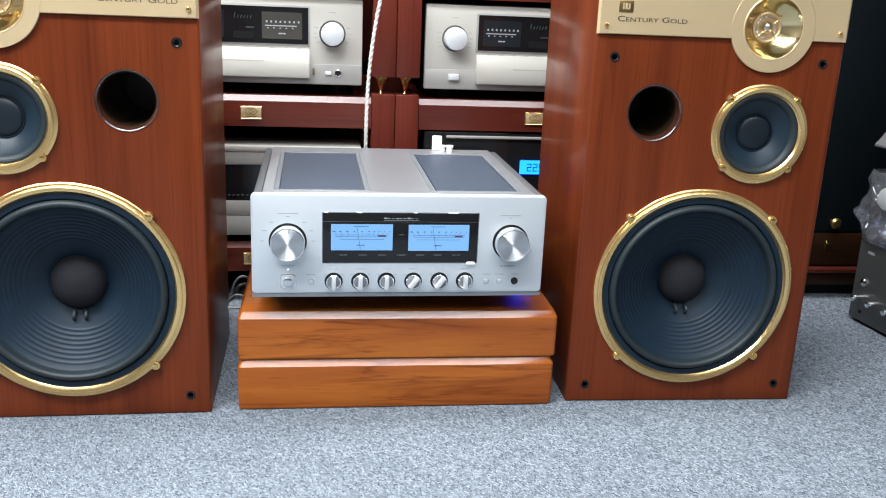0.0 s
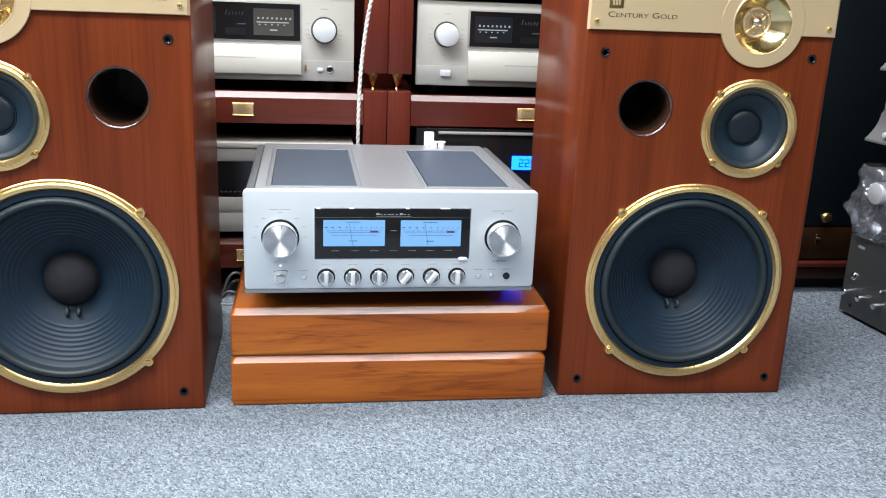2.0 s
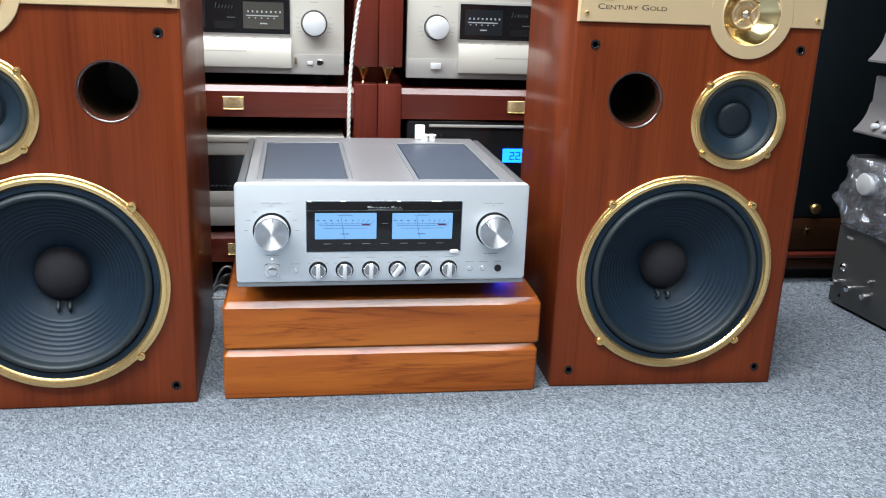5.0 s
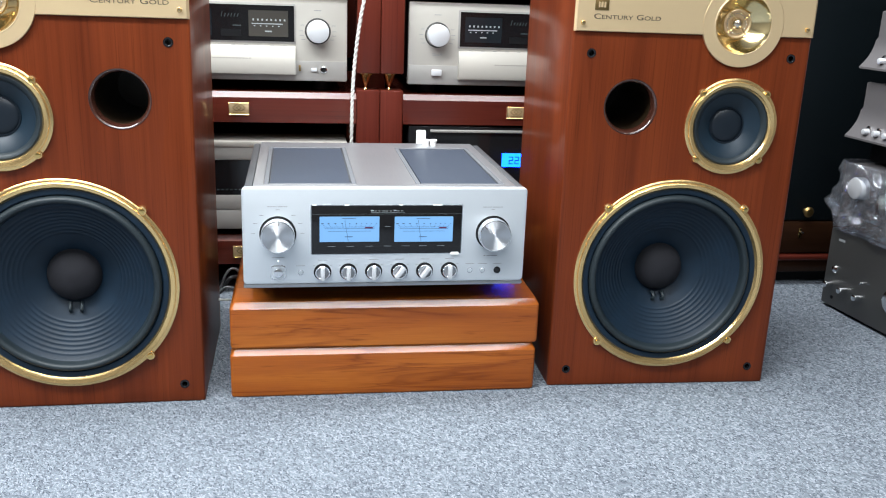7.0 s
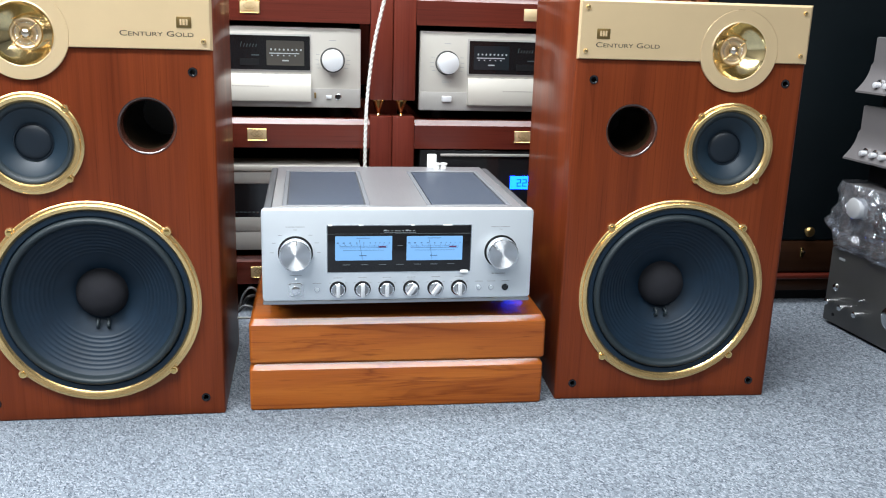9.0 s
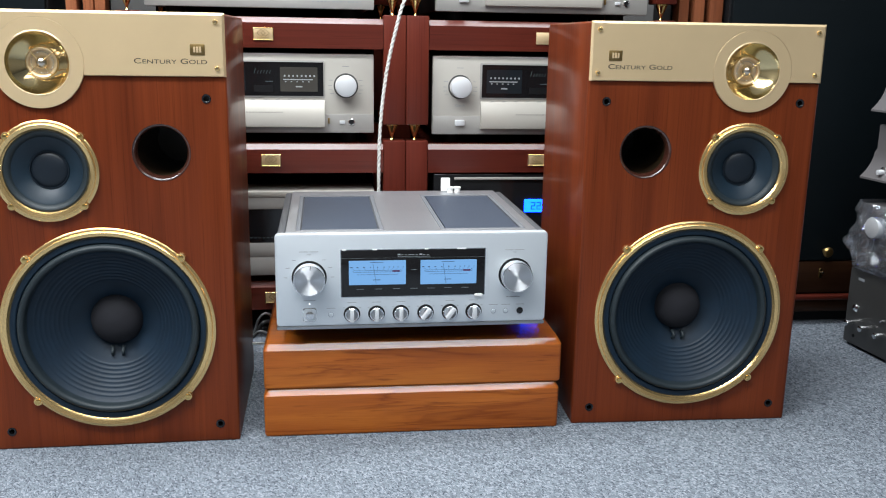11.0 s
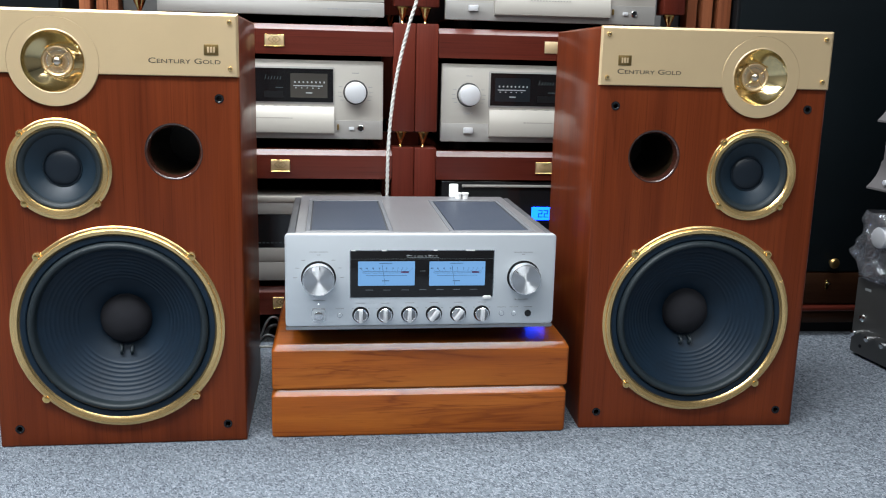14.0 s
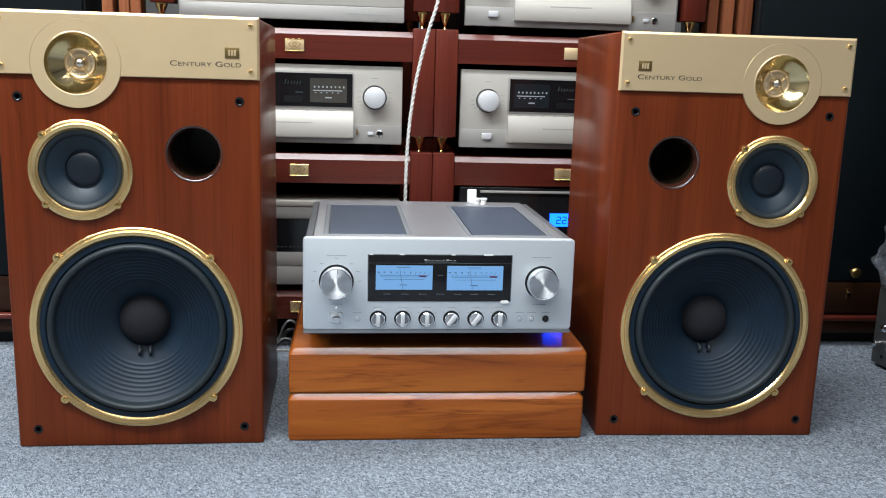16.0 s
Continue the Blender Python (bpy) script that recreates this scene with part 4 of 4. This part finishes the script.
        part("socket_hole", lathe(bm_(), [(0.0046, -0.0016), (0, -0.0012)], w - 0.048, 0.0235, 20), BLACK, u)
    return u


HH = 0.166
a1 = silver_amplifier(-0.5095, 0.455, HH, "pale gold amplifier with meter window on a rack shelf")
a2 = silver_amplifier(0.0815, 0.4525, 0.168, "pale gold amplifier with meter window on a rack shelf")
lettering("lettering", "Class A", 0.0505, 0.0715, 0.0600, -0.0002, PALE_PRINT, a2, 0.0052)
a3 = silver_amplifier(0.0855, 0.7125, HH, "pale gold amplifier with sloping flap on a rack shelf")

# plain pale power amplifier over the left column
pa = thing("power_amplifier", "plain pale silver power amplifier on a rack shelf", "amplifier", "", RACK @ pose(-0.5095, 0.016, 0.7125))
part("chassis", box(bm_(), 0.006, 0.459, 0.014, 0.40, 0.002, 0.20, 0.002), BLACK, pa)
part("front_panel", plate(bm_(), 0, 0.4655, 0.0305, 0.205, 0.003, 0.0, 0.014, 0.0015), PALE_GOLD, pa, "pale front panel")
part("lower_band", plate(bm_(), 0, 0.4655, 0.0, 0.030, 0.002, -0.001, 0.014, 0.0008), PALE_GREY, pa, "pale grey lower band")
bars("legend", [(0.338 + j * 0.0081, 0.338 + j * 0.0081 + (0.006 if j % 4 else 0.003), 0.0135, 0.0158) for j in range(13)], -0.0014, -0.0008, GREY_PRINT, pa)
for x in (0.05, 0.415):
    for y in (0.07, 0.35):
        part("foot", rod(bm_(), (x, y, -0.0185), (x, y, 0.003), 0.02, 20), BLACK, pa)

# silver component on the lowest left shelf
lo = thing("hifi_component", "silver hi-fi component with black window on the lowest shelf", "amplifier", "", RACK @ pose(-0.5095, 0, 0.145))
part("chassis", box(bm_(), 0.006, 0.459, 0.014, 0.40, 0.002, 0.184, 0.002), BLACK, lo)
part("front_panel", plate(bm_(), 0, 0.465, 0.0, 0.0405, 0.002, 0.0, 0.014, 0.001), PALE_GREY, lo, "lower silver panel")
part("middle_panel", plate(bm_(), 0, 0.465, 0.0412, 0.0725, 0.002, 0.0, 0.014, 0.001), PALE_GREY, lo)
win = part("window", plate(bm_(), 0.004, 0.461, 0.073, 0.1465, 0.001, 0.001, 0.014), BLACK_GLOSS, lo, "black glass window")
part("upper_panel", plate(bm_(), 0, 0.465, 0.147, 0.1735, 0.002, 0.0, 0.014, 0.001), PALE_GREY, lo)
part("top_edge", box(bm_(), 0, 0.465, -0.003, 0.10, 0.174, 0.187, 0.002), PALE_GOLD, lo, "bright top edge")
bars("window_print", [(0.16 + j * 0.009, 0.165 + j * 0.009, 0.083, 0.0855) for j in range(12)], 0.0003, 0.0012, FAINT_PRINT, win)
for x in (0.05, 0.415):
    part("foot", rod(bm_(), (x, 0.07, -0.0165), (x, 0.07, 0.003), 0.02, 20), BLACK, lo)
    part("foot", rod(bm_(), (x, 0.35, -0.0165), (x, 0.35, 0.003), 0.02, 20), BLACK, lo)

# black power conditioner with a lit display on the lowest right shelf
pc = thing("power_conditioner", "black component with a cyan lit display on the lowest shelf", "power conditioner", "", RACK @ pose(0.085, 0, 0.145))
part("body", box(bm_(), 0, 0.465, 0.004, 0.38, 0.0, 0.2215, 0.003), BLACK_GLOSS, pc, "glossy black body")
part("top_strip", box(bm_(), 0.046, 0.44, -0.002, 0.006, 0.209, 0.2145, 0.001), PALE_GREY, pc, "pale metal strip")
for x in (0.05, 0.415):
    part("foot", rod(bm_(), (x, 0.07, -0.0165), (x, 0.07, 0.004), 0.02, 20), BLACK, pc)
    part("foot", rod(bm_(), (x, 0.35, -0.0165), (x, 0.35, 0.004), 0.02, 20), BLACK, pc)
disp = part("display", plate(bm_(), 0.2055, 0.268, 0.1355, 0.1645, 0.001, 0.001, 0.006), LCD, pc, "cyan lit number display")


def segments(bm, x, z, w, h, on):
    t = h * 0.11
    bars = {"a": (x, x + w, z + h - t, z + h), "g": (x, x + w, z + h / 2 - t / 2, z + h / 2 + t / 2), "d": (x, x + w, z, z + t),
            "f": (x, x + t, z + h / 2, z + h), "b": (x + w - t, x + w, z + h / 2, z + h), "e": (x, x + t, z, z + h / 2), "c": (x + w - t, x + w, z, z + h / 2)}
    for k in on:
        a, b_, c, d = bars[k]
        box(bm, a, b_, 0.0004, 0.0014, c, d)


for x, on in ((0.2205, "abged"), (0.2335, "abged"), (0.2465, "afgcd")):
    bm = bm_()
    segments(bm, x, 0.1415, 0.0095, 0.0165, on)
    part("digit", bm, LCD_INK, disp)

# slatted wooden panels beside the racks
for name_x in ((0.629, 0.652), (0.664, 0.688), (0.701, 0.731)), ((-0.633, -0.6125), (-0.610, -0.589), (-0.667, -0.645)):
    sl = thing("slatted_panel", "brown wooden slatted panel beside the racks", "slatted panel", "slatted panels", RACK)
    for a, b_ in name_x:
        part("slat", box(bm_(), a, b_, 0.03, 0.07, 0.0, 1.25, 0.002), SLAT_WOOD, sl)
    # black sheet close behind the slats, painting the shade of their gaps
    part("shade_backing", box(bm_(), min(min(p) for p in name_x), max(max(p) for p in name_x), 0.072, 0.08, 0.0, 1.25), BLACK, sl)


# dark cabinets at both ends of the racks
def dark_cabinet(x0, x1, label, knob=None, key=None):
    dc = thing("cabinet", label, "cabinet", "dark cabinets", pose(0, 0.53, 0))
    part("carcass", box(bm_(), x0, x1, 0.012, 0.5, 0.03, 1.95, 0.003), BLACK, dc)
    part("door_panel", box(bm_(), x0 + 0.004, x1 - 0.004, 0.0, 0.0115, 0.158, 1.94, 0.002), PANEL_BLACK, dc, "blue-black door panel")
    dr = part("drawer", box(bm_(), x0 + 0.004, x1 - 0.004, 0.001, 0.0115, 0.078, 0.155, 0.002), DRAWER_WOOD, dc, "dark brown drawer front")
    part("moulding", box(bm_(), x0, x1, -0.012, 0.0115, 0.062, 0.0745, 0.004, 3), RACK_WOOD, dc, "red-brown moulding")
    part("base_rail", box(bm_(), x0, x1, 0.0, 0.012, 0.031, 0.0615, 0.002), DRAWER_WOOD, dc)
    part("kick_board", box(bm_(), x0 + 0.02, x1 - 0.02, 0.03, 0.45, 0.0, 0.03), BLACK, dc)
    if knob:
        part("knob", lathe(bm_(), [(0.006, 0.001), (0.005, -0.008), (0.0105, -0.012), (0.0125, -0.017), (0.009, -0.022), (0, -0.024)], knob[0], knob[1], 28), BADGE, dc, "round dull brass knob")
        ks = part("keyhole_plate", plate(bm_(), key[0] - 0.0035, key[0] + 0.0035, key[1] - 0.012, key[1] + 0.012, 0.003, -0.002, 0.002, 0.0006), BRASS, dr, "brass keyhole plate")
        part("key", rod(bm_(), (key[0] + 0.001, -0.012, key[1] + 0.004), (key[0] + 0.001, -0.002, key[1] + 0.004), 0.0025, 10), STEEL, ks)
    return dc


dark_cabinet(0.738, 1.75, "tall blue-black cabinet with a brown wooden drawer base", (1.021, 0.181), (1.016, 0.126))
dark_cabinet(-1.7, -0.70, "tall blue-black cabinet with a brown wooden drawer base")


# ---- pile of components along the side ----
GEAR = pose(1.008, 0.39, 0, 0, 0, -84.3)


def dial(parent, x, z, r, depth, mat=STEEL, y=0.0):
    return part("knob", stud(bm_(), x, z, r, y, y - depth, r * 0.15, 32), mat, parent)


ga = thing("grey_amplifier", "dark grey metal amplifier with steel knobs on the carpet", "amplifier", "pile of components", GEAR)
part("chassis", box(bm_(), 0.004, 0.432, 0.012, 0.40, 0.012, 0.174, 0.002), BLACK, ga)
part("front_panel", plate(bm_(), -0.002, 0.438, 0.008, 0.178, 0.003, 0.0, 0.012, 0.0015), GUN_GREY, ga, "gunmetal front panel")
for x in (0.05, 0.385):
    for y in (0.06, 0.35):
        part("foot", rod(bm_(), (x, y, 0), (x, y, 0.013), 0.022, 20), BLACK, ga)
for x in (0.024, 0.070, 0.118, 0.30, 0.35, 0.40):
    dial(ga, x, 0.057, 0.0066, 0.019, STEEL)
dial(ga, 0.225, 0.085, 0.025, 0.022)
part("jewel", lathe(bm_(), [(0.009, 0), (0.0088, -0.002), (0.006, -0.005), (0, -0.0065)], 0.029, 0.092, 24), STEEL, ga, "round clear jewel lamp")
dial(ga, 0.122, 0.090, 0.0025, 0.012)
part("socket", stud(bm_(), 0.031, 0.028, 0.004, 0.0, -0.0015, 0.0004, 16), BLACK, ga)
part("legend", box(bm_(), 0.026, 0.045, -0.0006, 0.0003, 0.155, 0.1605), PALE_PRINT, ga)

wr = thing("wrapped_amplifier", "silver-grey component wrapped in crumpled clear plastic film", "amplifier", "pile of components", GEAR @ pose(0, 0, 0.178))
part("body", box(bm_(), 0.012, 0.43, 0.012, 0.40, 0.004, 0.146, 0.003), GUN_LILAC, wr)
part("front_panel", plate(bm_(), 0.010, 0.432, 0.008, 0.146, 0.003, 0.0, 0.012, 0.0015), GUN_LILAC, wr, "grey front panel")
dial(wr, 0.069, 0.103, 0.0225, 0.02, KNOB_SILVER)
part("display", plate(bm_(), 0.118, 0.29, 0.050, 0.122, 0.002, -0.001, 0.003), BLACK_GLOSS, wr, "dark display window")
part("lower_flap", plate(bm_(), 0.06, 0.36, 0.012, 0.040, 0.002, -0.002, 0.003, 0.001), GUN_GREY, wr)
bm = bm_()
NX, NZ = 60, 26
rows_ = []
for j in range(NZ + 1):
    row = []
    for i in range(NX + 1):
        u, v_ = i / NX, j / NZ
        s = u * (0.46 + 0.42) - 0.42          # unrolled: side first, then the front
        x, y = (-0.004, -s) if s < 0 else (s - 0.004, -0.008)
        if abs(s) < 0.025:
            a = (s + 0.025) / 0.05
            x, y = -0.004 + 0.025 * a * a, -0.008 + 0.025 * (1 - a) ** 2
        z = 0.002 + 0.149 * v_
        bulge = math.sin(math.pi * v_) ** 0.7
        amp = 0.012 * (noise.noise(Vector((s * 24, v_ * 4.2, 1.7))) + 0.5 * noise.noise(Vector((s * 60, v_ * 10, 5.1))))
        lobe = 0.026 * max(0.0, 1 - abs(s) / 0.09) * math.exp(-((v_ - 0.3) / 0.28) ** 2)
        x -= bulge * (0.003 + lobe) + (amp if s < 0.02 else 0)
        y -= bulge * 0.006 + (amp if s >= 0.0 else 0)
        row.append(bm.verts.new((x, y, z)))
    rows_.append(row)
for a, b_ in zip(rows_, rows_[1:]):
    for k in range(NX):
        bm.faces.new((a[k], a[k + 1], b_[k + 1], b_[k]))
part("plastic_film", bm, FILM, wr, "crumpled clear plastic film", 60)


def ski_front(z0, h, x0, mat, label, knobs, base, foot_gold=False):
    """A component whose front sweeps forward at its foot; base: height of the dark chassis under it."""
    u = thing("preamplifier", label, "preamplifier", "pile of components", GEAR @ pose(x0, 0, z0))
    part("chassis", box(bm_(), 0.02, 0.42, 0.05, 0.38, 0.0, base + 0.002, 0.002), BLACK, u)
    part("cover", box(bm_(), 0.006, 0.434, 0.034, 0.38, base + 0.002, base + h - 0.003, 0.002), BLACK, u)
    bm = bm_()
    sec = [(0.030, base + h), (0.024, base + h - 0.002), (0.024, base + h * 0.55)]
    for k in range(1, 9):
        a = k / 8
        sec.append((0.024 - 0.030 * a ** 2.2, base + h * 0.55 - (h * 0.55 - 0.004) * a))
    sec += [(-0.006, base), (0.034, base)]
    ends = [[bm.verts.new((x + (0.006 if i < 3 and x < 0.2 else 0), y, z)) for i, (y, z) in enumerate(sec)] for x in (0.0, 0.44)]
    bm.faces.new(ends[0])
    bm.faces.new(list(reversed(ends[1])))
    for k in range(len(sec)):
        j = (k + 1) % len(sec)
        bm.faces.new((ends[0][k], ends[0][j], ends[1][j], ends[1][k]))
    part("front_panel", bm, mat, u, "curved grey front panel", 30)
    for x in knobs:
        part("knob", stud(bm_(), x, base + 0.019, 0.0058, 0.016, -0.007, 0.0012, 24), KNOB_SILVER, u)
        part("knob_collar", lathe(bm_(), [(0.0075, 0.014), (0.0075, 0.006), (0.005, 0.005)], x, base + 0.023, 20), STEEL, u)
    if foot_gold:
        part("gold_label", box(bm_(), 0.095, 0.125, 0.046, 0.0505, 0.006, 0.014), BRASS, u)
    return u


ski_front(0.3285, 0.116, -0.004, GUN_LILAC, "warm grey curved-front preamplifier lying on the wrapped component", (0.054, 0.084, 0.113, 0.30, 0.33), 0.0485, True)
ski_front(0.4935, 0.116, 0.006, GUN_LILAC, "warm grey curved-front preamplifier on top of another", (0.055, 0.085, 0.115, 0.30, 0.33), 0.0275)
tp = thing("dark_component", "dark green-grey flat-fronted component on top of the pile", "amplifier", "pile of components", GEAR @ pose(0.043, 0, 0.638))
part("chassis", box(bm_(), 0.01, 0.38, 0.045, 0.38, 0.0, 0.12, 0.002), BLACK, tp)
part("front_panel", plate(bm_(), 0.0, 0.39, 0.020, 0.125, 0.003, 0.03, 0.046, 0.001), GUN_GREY, tp)

# ---- cords ----
def twisted_cord(pts, r, pitch, label):
    P = [Vector(p) for p in pts]
    base = []
    for i in range(len(P) - 1):
        p0, p1, p2, p3 = P[max(i - 1, 0)], P[i], P[i + 1], P[min(i + 2, len(P) - 1)]
        for k in range(90):
            t = k / 90
            base.append(0.5 * (2 * p1 + (p2 - p0) * t + (2 * p0 - 5 * p1 + 4 * p2 - p3) * t * t + (3 * p1 - p0 - 3 * p2 + p3) * t ** 3))
    cord = thing("hanging_cable", label, "cable")
    run = [0.0]
    for a, b_ in zip(base, base[1:]):
        run.append(run[-1] + (b_ - a).length)
    for ph in (0, math.pi):
        line = []
        for i, p in enumerate(base):
            d = (base[min(i + 1, len(base) - 1)] - base[max(i - 1, 0)]).normalized()
            u = Vector((0, 1, 0)).cross(d).normalized()
            w = d.cross(u)
            a = 2 * math.pi * run[i] / pitch + ph
            line.append(p + r * 0.5 * (math.cos(a) * u + math.sin(a) * w))
        part("strand", sweep(bm_(), line, r, 8), CORD, cord)


twisted_cord([(0.05, 0.46, 0.99), (0.032, 0.45, 0.85), (0.019, 0.44, 0.756), (0.0, 0.44, 0.689), (-0.023, 0.44, 0.587), (-0.036, 0.44, 0.471), (-0.039, 0.44, 0.346), (-0.036, 0.45, 0.24), (-0.03, 0.47, 0.165)], 0.0026, 0.023, "pale twisted power cord hanging in front of the racks")
solo("loose_cable", tube(bm_(), [(-0.33, 0.44, 0.02), (-0.30, 0.38, 0.06), (-0.285, 0.34, 0.10), (-0.27, 0.33, 0.115), (-0.258, 0.36, 0.09), (-0.257, 0.42, 0.006)], 0.0022), CORD_GREY, "grey loose cable behind the plinths", "cable")
solo("loose_cable", tube(bm_(), [(-0.34, 0.46, 0.004), (-0.30, 0.40, 0.045), (-0.28, 0.37, 0.082), (-0.262, 0.40, 0.07), (-0.258, 0.47, 0.004)], 0.0035), CORD_DARK, "black loose cable behind the plinths", "cable")
solo("loose_cable", tube(bm_(), [(-0.36, 0.42, 0.004), (-0.31, 0.36, 0.050), (-0.283, 0.33, 0.078), (-0.262, 0.35, 0.06), (-0.257, 0.44, 0.004)], 0.002), CORD_GREY, "grey loose cable behind the plinths", "cable")
solo("speaker_cable", tube(bm_(), [(-0.36, 0.34, 0.07), (-0.32, 0.30, 0.066), (-0.27, 0.29, 0.066), (-0.2535, 0.31, 0.064), (-0.2535, 0.47, 0.02)], 0.0022), CORD, "thin pale speaker cable between loudspeaker and plinths", "cable")


# ---- short pile of the carpet ----
def pile(x0, x1, y0, y1, gap):
    """Small arched tufts, each turned at random."""
    rng = np.random.default_rng(7)
    gx, gy = np.meshgrid(np.arange(x0, x1, gap), np.arange(y0, y1, gap))
    n = gx.size
    cx = gx.ravel() + rng.uniform(-0.5, 0.5, n) * gap
    cy = gy.ravel() + rng.uniform(-0.5, 0.5, n) * gap
    keep = ~((np.abs(cx) < 0.249) & (cy > 0.004) & (cy < 0.458))
    for sx, sy in ((-0.4844, -0.009), (0.4729, 0.0065)):
        keep &= ~((np.abs(cx - sx) < 0.188) & (cy > sy + 0.008) & (cy < sy + 0.32))
    cx, cy = cx[keep], cy[keep]
    n = len(cx)
    a = rng.normal(2.2, 0.6, n)
    ln, wd, ht = rng.uniform(0.0026, 0.0058, n), rng.uniform(0.0007, 0.0012, n), rng.uniform(0.0009, 0.0021, n)
    c, s = np.cos(a), np.sin(a)
    v = np.zeros((n, 5, 3))
    v[:, 0] = np.stack([cx - ln * c, cy - ln * s, np.full(n, -0.0004)], 1)
    v[:, 1] = np.stack([cx + ln * c, cy + ln * s, np.full(n, -0.0004)], 1)
    v[:, 2] = np.stack([cx - wd * s, cy + wd * c, ht * 0.3], 1)
    v[:, 3] = np.stack([cx + wd * s, cy - wd * c, ht * 0.3], 1)
    v[:, 4] = np.stack([cx, cy, ht], 1)
    f = np.array([[0, 3, 4], [0, 4, 2], [1, 2, 4], [1, 4, 3]])
    faces = (np.arange(n)[:, None, None] * 5 + f[None]).reshape(-1, 3)
    me = bpy.data.meshes.new("carpet_pile")
    me.vertices.add(n * 5)
    me.vertices.foreach_set("co", v.ravel())
    me.loops.add(faces.size)
    me.loops.foreach_set("vertex_index", faces.ravel())
    me.polygons.add(len(faces))
    me.polygons.foreach_set("loop_start", np.arange(0, faces.size, 3))
    me.update(calc_edges=True)
    me.shade_smooth()
    me.materials.append(PILE)
    return tagged(new("carpet_pile", me), "short grey heathered loop pile of the carpet", "carpet pile", "", "stuff")


pile(-1.35, 1.5, -0.62, 0.56, 0.0034)
